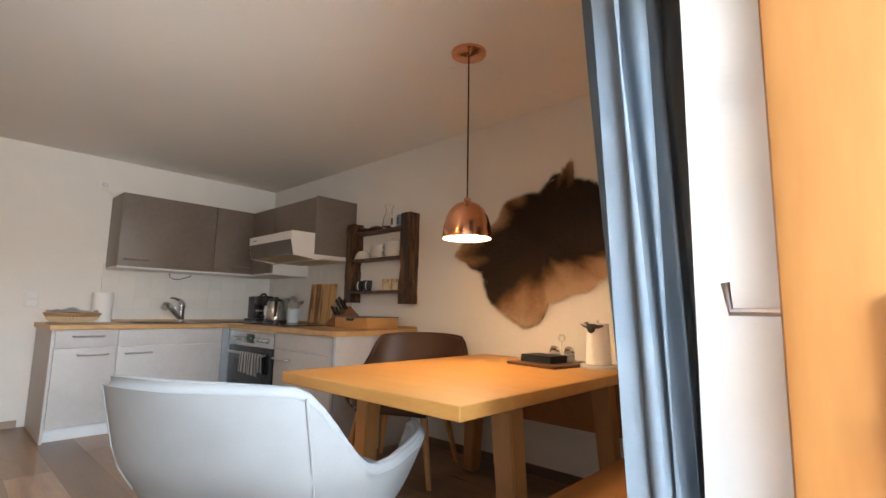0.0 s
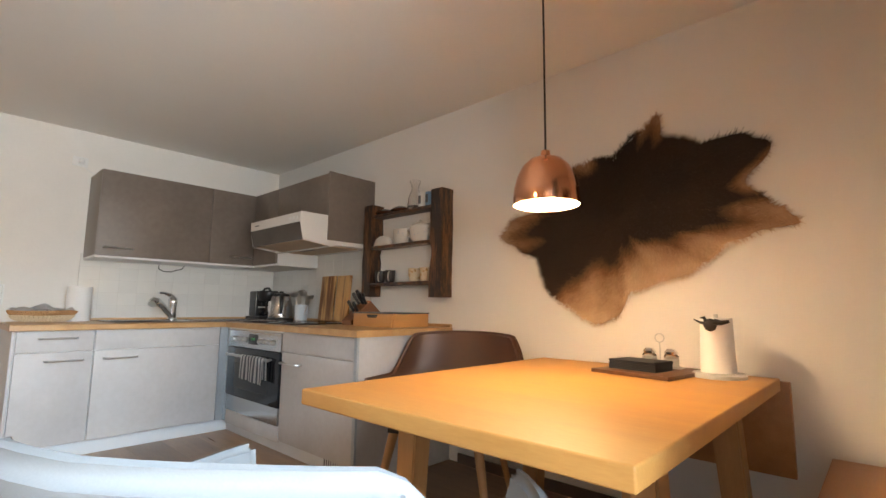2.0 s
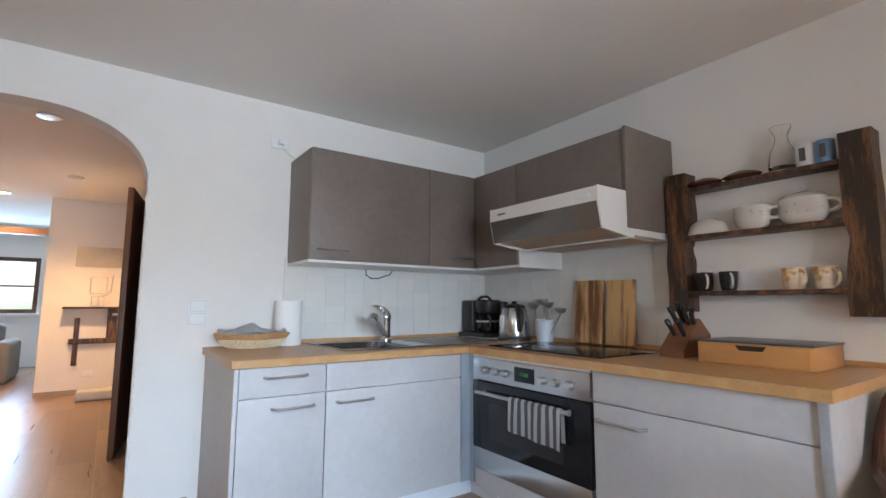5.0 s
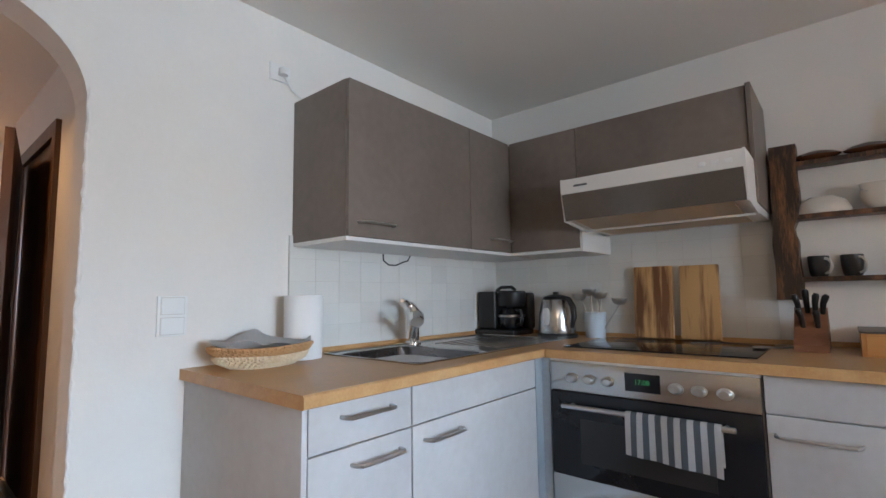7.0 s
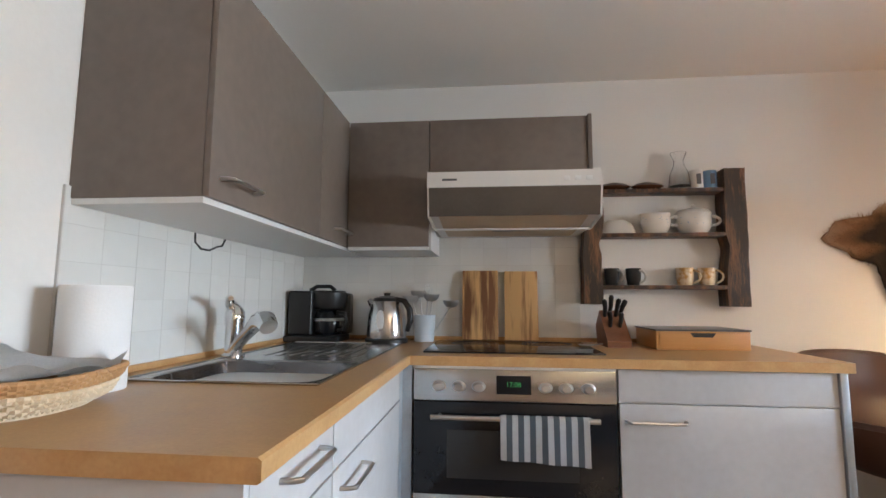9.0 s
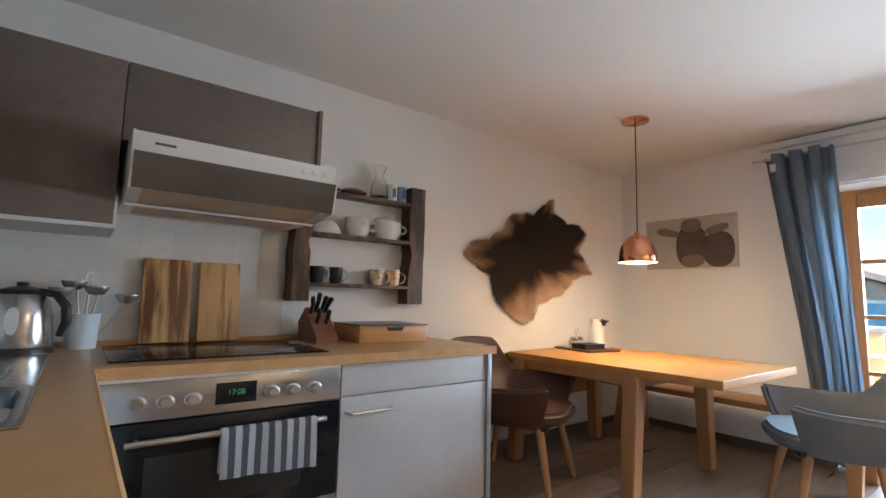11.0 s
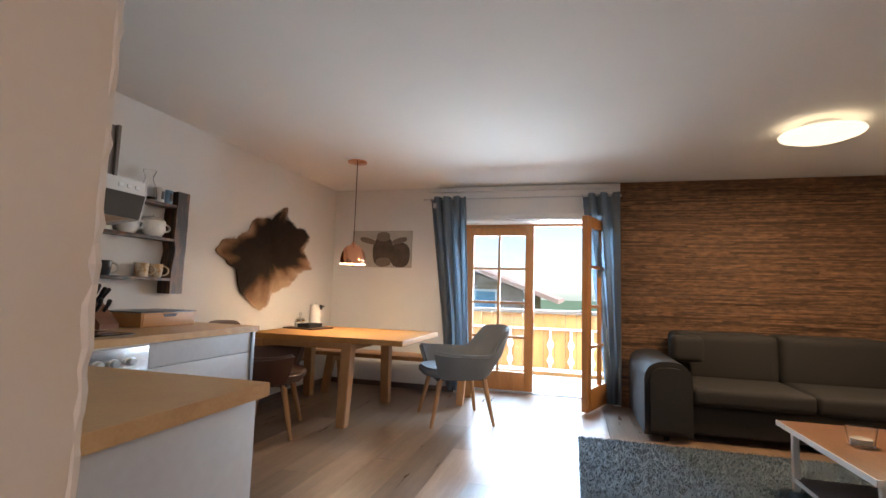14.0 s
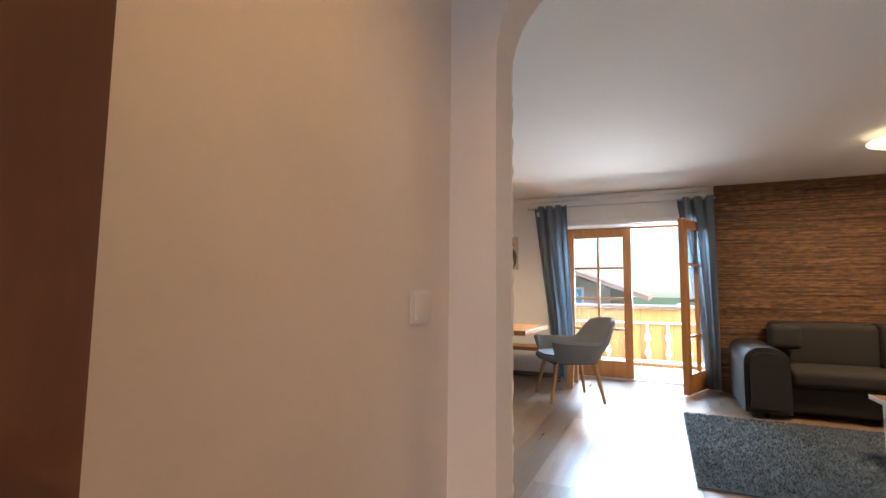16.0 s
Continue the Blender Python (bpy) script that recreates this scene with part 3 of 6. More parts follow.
# oven
ov = thing("oven", (1.265, -0.4, 0.1), "built-in stainless steel oven with a black glass door", "oven", "kitchen base units")
FY = -FX
part("body", B(0.838, 1.692, FY + 0.03, -0.02, 0.118, 0.860), "carcass", ov)
part("trim_strip", B(0.84, 1.69, FY - 0.004, FY + 0.03, 0.847, 0.858), "white_metal", ov)
panel = part("control_panel", B(0.84, 1.69, FY - 0.006, FY + 0.03, 0.715, 0.846, 0.003), "steel", ov, "stainless steel control panel")
part("display", B(1.195, 1.34, FY - 0.009, FY - 0.0055, 0.745, 0.822, 0.001), "oven_glass", panel, "dark display with green digits")
for x in (0.95, 1.035, 1.12, 1.40, 1.485, 1.575):
    bm = lathe([(0.030, 0), (0.030, 0.004), (0.024, 0.006), (0.022, 0.022), (0.018, 0.026), (0, 0.026)], (0, 0, 0), 24)
    bmesh.ops.rotate(bm, verts=bm.verts, cent=(0, 0, 0), matrix=Matrix.Rotation(radians(90), 3, 'X'))
    for v in bm.verts:
        v.co.z *= 0.75
    bmesh.ops.translate(bm, verts=bm.verts, vec=(x, FY - 0.006, 0.775))
    part("knob", bm, "satin", panel)
od = part("oven_door", B(0.842, 1.688, FY - 0.012, FY + 0.03, 0.335, 0.711, 0.004), "oven_glass", ov, "black glass oven door")
part("window_frame", B(0.985, 1.53, FY - 0.0135, FY - 0.0115, 0.40, 0.595, 0.0005), "black", od)
part("lower_band", B(0.842, 1.688, FY - 0.010, FY + 0.03, 0.215, 0.333, 0.003), "steel", ov, "stainless steel lower band")
bm = tube([(0.92, FY - 0.055, 0.655), (1.61, FY - 0.055, 0.655)], 0.011, 12)
for x in (0.955, 1.575):
    tube([(x, FY - 0.012, 0.655), (x, FY - 0.055, 0.655)], 0.008, 10, bm)
part("oven_handle", bm, "satin", od, "round satin metal bar")
part("drawer_front", B(0.842, 1.688, FY, FY + 0.018, 0.105, 0.208, 0.002), "front", ov)
word("clock_digits", "17:08", 0.029, "bulb_green", panel, Matrix.Translation(Vector((1.267, FY - 0.0095, 0.785)) - BASE[panel.name]) @ Matrix.Rotation(radians(90), 4, 'X'))

# striped towel over the oven bar
tw = thing("tea_towel", (1.385, FY - 0.055, 0.45), "white tea towel with grey stripes hung over the oven bar", "towel")
x0, x1 = 1.21, 1.565


def towel_strip(xa, xb, mat_name, name):
    bm = bmesh.new()
    prof = [(-0.038, 0.51), (-0.039, 0.57), (-0.041, 0.63), (-0.041, 0.655), (-0.047, 0.668), (-0.055, 0.672), (-0.064, 0.668), (-0.070, 0.655),
            (-0.071, 0.61), (-0.073, 0.56), (-0.074, 0.500)]
    cols = []
    n = 3
    for i in range(n + 1):
        x = xa + (xb - xa) * i / n
        w = 0.006 * math.sin((x - x0) * 38)
        drop = 0.02 * (x - x0) / (x1 - x0)
        cols.append([bm.verts.new((x + 0.02 * (0.655 - z) * (x - 1.3), FY + y - (w if y < -0.055 else 0) * min(1, (0.675 - z) * 8), z - (drop if z < 0.505 else 0))) for y, z in prof])
    for a, b in zip(cols, cols[1:]):
        for j in range(len(prof) - 1):
            bm.faces.new((a[j], b[j], b[j + 1], a[j + 1]))
    bmesh.ops.solidify(bm, geom=bm.faces[:], thickness=0.003)
    part(name, bm, mat_name, tw, "" if mat_name == "cloth" else "grey woven stripe", deg=70)


ns = 15
for i in range(ns):
    towel_strip(x0 + (x1 - x0) * i / ns, x0 + (x1 - x0) * (i + 1) / ns, "stripe" if i % 2 else "cloth", "stripe" if i % 2 else "cloth_band")

u = base_unit("base_cabinet", 1.70, 2.547, FY + 0.02, -0.02, "light concrete-grey base cabinet with a blind front and a door")
part("blind_front", B(1.70, 2.545, FY, FY + 0.018, 0.706, 0.838, 0.002), "front", u)
dr = part("door", B(1.70, 2.545, FY, FY + 0.018, 0.105, 0.700, 0.002), "front", u)
bow_handle(dr, (1.725, FY, 0.632), (1.96, FY, 0.632), (0, -0.03, 0))
e = thing("end_panel", (2.585, -0.4, 0), "light grey end panel with a bluish metal edge", "cabinet panel")
part("panel", B(2.549, 2.574, FY + 0.004, -0.003, 0, ZT - 0.001, 0.002), "front", e)
part("edge_profile", B(2.547, 2.577, FY - 0.014, FY + 0.003, 0.0, ZT - 0.001, 0.004), "edge", e, "bluish metal edge profile")
pl = thing("plinth", (0.72, -0.72, 0), "white plinth strip under the kitchen units", "plinth")
part("board", B(0.71, 0.728, -2.115, -0.728, 0, 0.098, 0.002), "plinth", pl)
part("board", B(0.71, 2.548, -0.728, -0.71, 0, 0.098, 0.002), "plinth", pl)
vg = part("vent_grille", B(2.16, 2.52, -0.733, -0.727, 0.015, 0.085, 0.002), "plinth", pl, "white vent grille")
for i in range(14):
    part("slot", B(2.18 + i * 0.024, 2.19 + i * 0.024, -0.7345, -0.732, 0.025, 0.075), "slate", vg)

# L-shaped worktop with the sink's cut-out
SX0, SX1, SYA, SYB = 0.10, 0.70, -1.57, -0.32
bm = bmesh.new()
WD = 0.822
for a in ((0.0, WD, -2.153, SYA + 0.012), (0.0, SX0 + 0.012, SYA + 0.012, SYB - 0.012), (SX1 - 0.012, WD, SYA + 0.012, SYB - 0.012), (0, WD, SYB - 0.012, -0.001), (WD, 2.594, -WD, -0.001)):
    box(bm, a[0] + 0.001, a[1], a[2], a[3], 0.862, 0.902)
bmesh.ops.remove_doubles(bm, verts=bm.verts, dist=0.0005)
wt = solo("worktop", bm, "worktop", "honey-coloured oak-effect kitchen worktop", "worktop", (0.4, -0.4, 0.862), smooth=False)
bm = slab([(WD - 0.001, 0.862), (WD + 0.006, 0.866), (WD + 0.006, 0.897), (WD - 0.001, 0.9025)], "y", -2.153, -WD)
part("front_edge", bm, "worktop", wt)
up = thing("upstand", (0.02, -0.02, 0.902), "narrow oak-effect strip along the back of the worktop", "upstand")
part("strip", B(0.001, 0.022, -1.75, -0.022, 0.9025, 0.925, 0.003), "worktop", up)
part("strip", B(0.001, 2.59, -0.022, -0.001, 0.9025, 0.925, 0.003), "worktop", up)

# sink
sk = thing("sink", (0.4, -1.0, 0.902), "stainless steel inset sink with a drainer", "sink")
bm = bmesh.new()
bx0, bx1, by0, by1 = 0.135, 0.678, -1.545, -1.075
o = 0.906
cxb, cyb = (bx0 + bx1) / 2, (by0 + by1) / 2
NR = 72


def sink_ring(bm, ha, hb_, z, p):
    """Rounded rectangle of half sizes ha and hb_; a smaller p squares the corners."""
    out = []
    for i in range(NR):
        t = 2 * math.pi * (i + 0.5) / NR
        c, q = math.cos(t), math.sin(t)
        out.append(bm.verts.new((cxb + ha * math.copysign(abs(c) ** p, c), cyb + hb_ * math.copysign(abs(q) ** p, q), z)))
    return out


def sink_bridge(bm, a, b):
    for i in range(NR):
        bm.faces.new((a[i], a[(i + 1) % NR], b[(i + 1) % NR], b[i]))


# rim plate with the rounded opening, then the drainer plate
hx_, hy_ = (bx1 - bx0) / 2, (by1 - by0) / 2
edge_ring = []
for i in range(NR):
    t = 2 * math.pi * (i + 0.5) / NR
    c, q = math.cos(t), math.sin(t)
    u = abs(c) ** 0.28 * math.copysign(1, c)
    v = abs(q) ** 0.28 * math.copysign(1, q)
    edge_ring.append((u / max(abs(u), abs(v)), v / max(abs(u), abs(v))))
outer = [bm.verts.new((SX1 if u > 0.999 else SX0 if u < -0.999 else cxb + u * hx_, (by1 + 0.02) if v > 0.999 else SYA if v < -0.999 else cyb + v * hy_, o)) for u, v in edge_ring]
inner = sink_ring(bm, hx_, hy_, o, 0.28)
lip = sink_ring(bm, hx_ - 0.006, hy_ - 0.006, o - 0.005, 0.28)
sink_bridge(bm, outer, inner)
sink_bridge(bm, inner, lip)
box(bm, SX0, SX1, by1 + 0.02, SYB, o - 0.003, o)
part("rim", bm, "steel", sk)
bm = bmesh.new()
rings = [sink_ring(bm, hx_ - 0.006 - d, hy_ - 0.006 - d, z, p) for d, z, p in ((0, o - 0.005, 0.28), (0.006, 0.88, 0.30), (0.018, 0.79, 0.33), (0.030, 0.755, 0.36), (0.052, 0.738, 0.42), (0.085, 0.732, 0.5), (0.15, 0.730, 0.6))]
for a, b in zip(rings, rings[1:]):
    sink_bridge(bm, a, b)
bm.faces.new(rings[-1])
bmesh.ops.recalc_face_normals(bm, faces=bm.faces[:])
# the bowl's depth shade is put into its darker steel colour
part("bowl", bm, "shaded_bowl_steel", sk)
part("drain", lathe([(0.05, 0), (0.045, 0.004), (0.02, 0.003), (0, 0.002)], (0.44, -1.26, 0.735), 20), "chrome", sk)
for i in range(8):
    x = 0.22 + i * 0.055
    part("drainer_rib", B(x, x + 0.018, -0.93, -0.40, o - 0.001, o + 0.003, 0.0015), "steel", sk)
part("raised_edge", tube([(SX0 + 0.005, SYA + 0.005, o), (SX1 - 0.005, SYA + 0.005, o), (SX1 - 0.005, SYB - 0.005, o), (SX0 + 0.005, SYB - 0.005, o), (SX0 + 0.005, SYA + 0.005, o)], 0.004, 8), "steel", sk)

# mixer tap
tp = thing("mixer_tap", (0.14, -1.02, 0.906), "chrome single-lever kitchen mixer tap", "tap")
part("body", lathe([(0.036, 0), (0.036, 0.008), (0.028, 0.016), (0.027, 0.10), (0.031, 0.125), (0.030, 0.15), (0.018, 0.166), (0, 0.17)], (0.14, -1.02, 0.906), 24), "chrome", tp).scale = (1.22, 1.22, 1.22)
part("spout", tube([(0.15, -1.03, 0.935), (0.20, -1.08, 0.972), (0.26, -1.13, 1.012), (0.30, -1.17, 1.035), (0.335, -1.20, 1.035), (0.352, -1.215, 1.018)], 0.02, 14,
                   taper=[0.020, 0.019, 0.021, 0.027, 0.030, 0.026]), "chrome", tp).scale = (1.22, 1.22, 1.22)
part("lever", tube([(0.14, -1.02, 1.06), (0.13, -1.04, 1.085), (0.155, -1.09, 1.10), (0.185, -1.13, 1.10)], 0.009, 10, taper=[0.022, 0.016, 0.010, 0.008]), "chrome", tp).scale = (1.22, 1.22, 1.22)

# hob
hb = thing("ceramic_hob", (1.27, -0.4, 0.903), "black glass ceramic hob set into the worktop", "hob")
part("glass_plate", B(0.865, 1.675, -0.70, -0.10, 0.9025, 0.909, 0.002), "oven_glass", hb)
for x, y, r in ((1.06, -0.54, 0.11), (1.06, -0.25, 0.085), (1.47, -0.54, 0.085), (1.47, -0.25, 0.11)):
    part("cooking_zone", tube([(x + r * 1.2 * math.cos(k * math.pi / 20), y + r * math.sin(k * math.pi / 20), 0.9091) for k in range(41)], 0.0007, 5, caps=False), "slate", hb, "thin grey ring")

# ---- wall cabinets ----
ZB, ZC = 1.42, 2.098


def wall_handle(parent, p, q, out):
    return bow_handle(parent, p, q, out, 0.006)


u = thing("wall_cabinet", (0.2, -1.26, ZB), "taupe double-width wall cabinet with a wide door", "wall cabinet", "wall cabinets")
part("body", B(0.002, 0.395, -1.682, -0.845, ZB, ZC, 0.001), "taupe", u)
part("base_board", B(0.004, 0.40, -1.680, -0.846, ZB - 0.018, ZB - 0.001), "carcass", u, "white underside")
dr = part("door", B(0.397, 0.416, -1.680, -0.843, ZB, ZC - 0.002, 0.002), "taupe", u)
wall_handle(dr, (0.416, -1.63, 1.48), (0.416, -1.435, 1.48), (0.028, 0, 0))
u = thing("wall_cabinet", (0.2, -0.62, ZB), "narrow taupe wall cabinet in the kitchen corner", "wall cabinet", "wall cabinets")
part("body", B(0.002, 0.395, -0.841, -0.002, ZB, ZC, 0.001), "taupe", u)
part("base_board", B(0.004, 0.40, -0.842, -0.004, ZB - 0.018, ZB - 0.001), "carcass", u, "white underside")
dr = part("door", B(0.397, 0.416, -0.839, -0.444, ZB, ZC - 0.002, 0.002), "taupe", u)
wall_handle(dr, (0.416, -0.65, 1.485), (0.416, -0.46, 1.485), (0.028, 0, 0))
u = thing("wall_cabinet", (0.63, -0.2, ZB), "taupe wall cabinet beside the extractor hood", "wall cabinet", "wall cabinets")
part("body", B(0.418, 0.850, -0.419, -0.002, ZB, ZC, 0.001), "taupe", u)
part("side_panel", B(0.851, 0.862, -0.419, -0.002, ZB - 0.018, 1.54), "carcass", u, "white side panel")
part("base_board", B(0.42, 0.850, -0.426, -0.004, ZB - 0.018, ZB - 0.001), "carcass", u, "white underside")
part("door", B(0.418, 0.851, -0.440, -0.421, ZB, ZC - 0.002, 0.002), "taupe", u)
u = thing("hood_cabinet", (1.27, -0.2, 1.76), "taupe flap cabinet above the extractor hood", "wall cabinet", "wall cabinets")
part("body", B(0.853, 1.672, -0.419, -0.002, 1.765, ZC, 0.001), "taupe", u)
part("side_panel", B(1.674, 1.694, -0.452, -0.002, 1.555, ZC + 0.004, 0.002), "taupe", u)
part("flap", B(0.855, 1.670, -0.440, -0.421, 1.765, ZC - 0.002, 0.002), "taupe", u)

# extractor hood
hd = thing("extractor_hood", (1.27, -0.35, 1.53), "white flat extractor hood with a smoked glass visor", "extractor hood")
part("shell", slab([(0.018, 1.53), (0.018, 1.76), (-0.665, 1.755), (-0.665, 1.675), (-0.632, 1.556), (-0.38, 1.53)], "x", 0.864, 1.672), "white_metal", hd, deg=30)
part("visor", slab([(-0.671, 1.677), (-0.662, 1.682), (-0.631, 1.550), (-0.639, 1.546)], "x", 0.872, 1.664), "smoked", hd, "smoked glass visor")
part("side_cheek", slab([(-0.667, 1.758), (-0.667, 1.68), (-0.638, 1.544), (-0.41, 1.518), (-0.37, 1.518), (-0.37, 1.758)], "x", 1.665, 1.6735), "white_metal", hd, deg=30)
part("side_cheek", slab([(-0.667, 1.758), (-0.667, 1.68), (-0.638, 1.544), (-0.41, 1.518), (-0.37, 1.518), (-0.37, 1.758)], "x", 0.8635, 0.871), "white_metal", hd, deg=30)
part("grease_filter", slab([(-0.626, 1.549), (-0.385, 1.5235), (-0.10, 1.5215), (-0.10, 1.528), (-0.380, 1.531), (-0.624, 1.5565)], "x", 0.915, 1.615), "grid_filter", hd, "beige metal grease filter")
part("bottom_lip", B(0.87, 1.665, -0.412, -0.395, 1.512, 1.522, 0.002), "white_metal", hd)
for x in (1.50, 1.55, 1.60):
    part("switch", B(x, x + 0.028, -0.669, -0.664, 1.705, 1.725, 0.002), "white_plastic", hd)
part("brand_plate", B(0.935, 1.005, -0.6665, -0.664, 1.712, 1.722), "slate", hd, "small grey plate")
part("lamp_slot", B(1.17, 1.34, -0.385, -0.33, 1.516, 1.5205), "slate", hd)

# ---- backsplash ----
bsn = structure("backsplash", B(0.001, 1.69, -0.0088, -0.0005, 0.907, 1.54), "grout", "white tiled backsplash behind the hob", "backsplash")
bsw = structure("backsplash", B(0.0005, 0.0088, -1.6995, -0.009, 0.907, 1.435), "grout", "white tiled backsplash behind the sink", "backsplash")

# ---- dining corner ----
tb = thing("dining_table", (3.95, -0.87, 0), "oak dining table with splayed legs and a hanging leaf", "table")
TX0, TX1, TY0, TY1 = 3.392, 4.488, -1.64, -0.125
top_board = part("tabletop", B(TX0, TX1, TY0, TY1, 0.70, 0.75, 0.006, 3), "table", tb)
part("apron", B(3.46, 4.26, -1.15, -1.12, 0.635, 0.70, 0.003), "leg_wood", tb)
part("apron", B(3.46, 4.26, -0.255, -0.225, 0.635, 0.70, 0.003), "leg_wood", tb)
part("side_rail", B(3.40, 3.43, -1.09, -0.28, 0.645, 0.70, 0.003), "leg_wood", tb)
part("side_rail", B(4.29, 4.32, -1.09, -0.28, 0.645, 0.70, 0.003), "leg_wood", tb)
for sx in (-1, 1):
    for ty, by in ((-1.135, -1.13), (-0.24, -0.22)):
        part("leg", beam(bmesh.new(), (3.86 + sx * 0.44, ty, 0.70), (3.86 + sx * 0.49, by, 0.0), 0.105, 0.095, 0.088, 0.082, 0.006), "leg_wood", tb)
part("drop_leaf", B(TX0 + 0.01, TX1 + 0.03, -0.108, -0.078, 0.36, 0.735, 0.004), "bench", tb, "hanging oak table leaf")

bn = thing("wall_bench", (4.82, -1.0, 0), "long oak bench along the window wall", "bench")
part("seat", B(4.625, 5.0, -1.98, -0.03, 0.405, 0.45, 0.006), "bench", bn)
for y in (-1.88, -0.30):
    for x, fx in ((4.69, 4.56), (4.93, 4.98)):
        part("leg", beam(bmesh.new(), (x, y, 0.405), (fx, y, 0), 0.085, 0.085, 0.07, 0.07), "leg_wood", bn)
    part("cross_rail", B(4.73, 4.90, y - 0.02, y + 0.02, 0.33, 0.395, 0.003), "leg_wood", bn)


def shell_chair(name, fabric, label, m, leg_top=0.42, half=0.435, recline=0.11, high=0.872, back=0.31):
    """An upholstered armchair that faces local +y: one wrap-round shell with sloping arms, a seat pad and four tapered legs."""
    c = thing(name, (0, 0, 0), label, "chair", "chairs round the table", m=m)
    bm = bmesh.new()
    n, nv = 56, 12
    bot = leg_top - 0.02

    def shell_point(u, v):
        a, k = u * radians(133), abs(u)
        sa, ca = math.sin(a), math.cos(a)
        x, y = half * math.copysign(abs(sa) ** 0.72, sa), 0.02 - 0.375 * math.copysign(abs(ca) ** 0.72, ca)
        s = min(1, max(0, (k - back) / 0.25))
        s = s * s * (3 - 2 * s)
        top = high * (1 - s) + 0.625 * s + 0.035 * max(0, (k - 0.6) / 0.4) - 0.012 * (k / back) ** 2 * (1 - s)
        z = bot + (top - bot) * v
        g = (z - bot) / 0.45
        flare = 0.70 + 0.30 * min(1, g * 2.0) ** 0.6
        return Vector((x * flare, y * flare - recline * max(0, g - 0.25) * max(0, 1 - k * 1.5), z))
    grid = [[bm.verts.new(shell_point(i / n * 2 - 1, j / nv)) for i in range(n + 1)] for j in range(nv + 1)]
    for r0, r1 in zip(grid, grid[1:]):
        for i in range(n):
            bm.faces.new((r0[i], r0[i + 1], r1[i + 1], r1[i]))
    bmesh.ops.recalc_face_normals(bm, faces=bm.faces)
    bmesh.ops.solidify(bm, geom=bm.faces[:], thickness=0.045)
    rim = [e2 for e2 in bm.edges if e2.is_manifold and e2.calc_face_angle(0) > 0.9]
    bmesh.ops.bevel(bm, geom=rim, offset=0.018, segments=3, affect='EDGES')
    shell = part("shell", bm, fabric, c, deg=75)
    for u in (-0.27, 0.27):
        part("seam", tube([shell_point(u, v) * 1.0 + Vector((0, -0.001, 0)) for v in (0.3, 0.45, 0.6, 0.75, 0.88, 0.97)], 0.0035, 6), fabric, shell)
    bm = bmesh.new()
    pts = []
    for i in range(28):
        a = 2 * math.pi * i / 28
        ca, sa = math.cos(a), math.sin(a)
        pts.append((0.315 * math.copysign(abs(ca) ** 0.7, ca), 0.03 + 0.315 * math.copysign(abs(sa) ** 0.7, sa)))
    slab(pts, "z", leg_top, leg_top + 0.075, bm)
    edges = [e2 for e2 in bm.edges if abs(e2.verts[0].co.z - e2.verts[1].co.z) < 1e-5]
    bmesh.ops.bevel(bm, geom=edges, offset=0.022, segments=3, affect='EDGES')
    part("seat", bm, fabric, c, deg=60)
    part("seat_base", B(-0.24, 0.24, -0.22, 0.24, leg_top - 0.03, leg_top + 0.004, 0.004), "black", c)
    for sx in (-1, 1):
        for sy in (-1, 1):
            part("leg", tube([(sx * 0.215, sy * 0.20, leg_top - 0.01), (sx * 0.29, sy * 0.285 + 0.005, 0.0)], 0.02, 12, taper=[0.026, 0.015]), "leg_wood", c, "tapered beech leg")
    return c


shell_chair("armchair", "felt", "light grey felt shell chair on tapered beech legs", pose(4.005, -1.965, 0, 0, 0, 28.5), half=0.448, recline=0.20, high=0.862, back=0.25)
shell_chair("armchair", "leather", "dark brown leather shell chair on tapered beech legs", pose(3.05, -0.55, 0, 0, 0, 205))

# pendant lamp
pd = thing("pendant_lamp", (3.907, -0.905, 2.475), "polished copper pendant lamp over the table", "pendant lamp")
P0 = (3.907, -0.905, 0)
part("canopy", lathe([(0.0, 2.474), (0.095, 2.474), (0.098, 2.468), (0.095, 2.448), (0.03, 2.444), (0.012, 2.436), (0, 2.436)], P0, 36), "copper", pd)
part("flex", tube([(3.907, -0.905, 2.438), (3.908, -0.905, 2.1), (3.907, -0.905, 1.635)], 0.0042, 8), "cable", pd, "black flex")
prof = [(0.1275, 1.4200), (0.1283, 1.4435), (0.1241, 1.4855), (0.1122, 1.5317), (0.0918, 1.5737), (0.0638, 1.6014), (0.0306, 1.6149), (0.0187, 1.6199), (0.0170, 1.6384), (0.0000, 1.6401)]
shade = part("shade", lathe(prof, P0, 48), "copper", pd)
inner = [(0.1266, 1.4204), (0.1266, 1.4435), (0.1215, 1.4855), (0.1096, 1.5300), (0.0892, 1.5712), (0.0620, 1.5981), (0.0000, 1.6115)]
bm = lathe(inner, P0, 48)
bmesh.ops.delete(bm, geom=[f for f in bm.faces if len(f.verts) > 4], context='FACES_ONLY')
part("lining", bm, "shade_inner", shade, "white inside of the shade")
bm = bmesh.new()
bm.from_mesh(shade.data)
bmesh.ops.delete(bm, geom=[f for f in bm.faces if len(f.verts) > 4 and f.calc_center_median().z < -0.95], context='FACES_ONLY')
bm.to_mesh(shade.data)
bm.free()
part("bulb", lathe([(0.0, 1.425), (0.022, 1.43), (0.036, 1.45), (0.036, 1.475), (0.02, 1.51), (0.014, 1.54), (0, 1.545)], P0, 20), "bulb", pd, "glowing warm bulb").visible_shadow = False
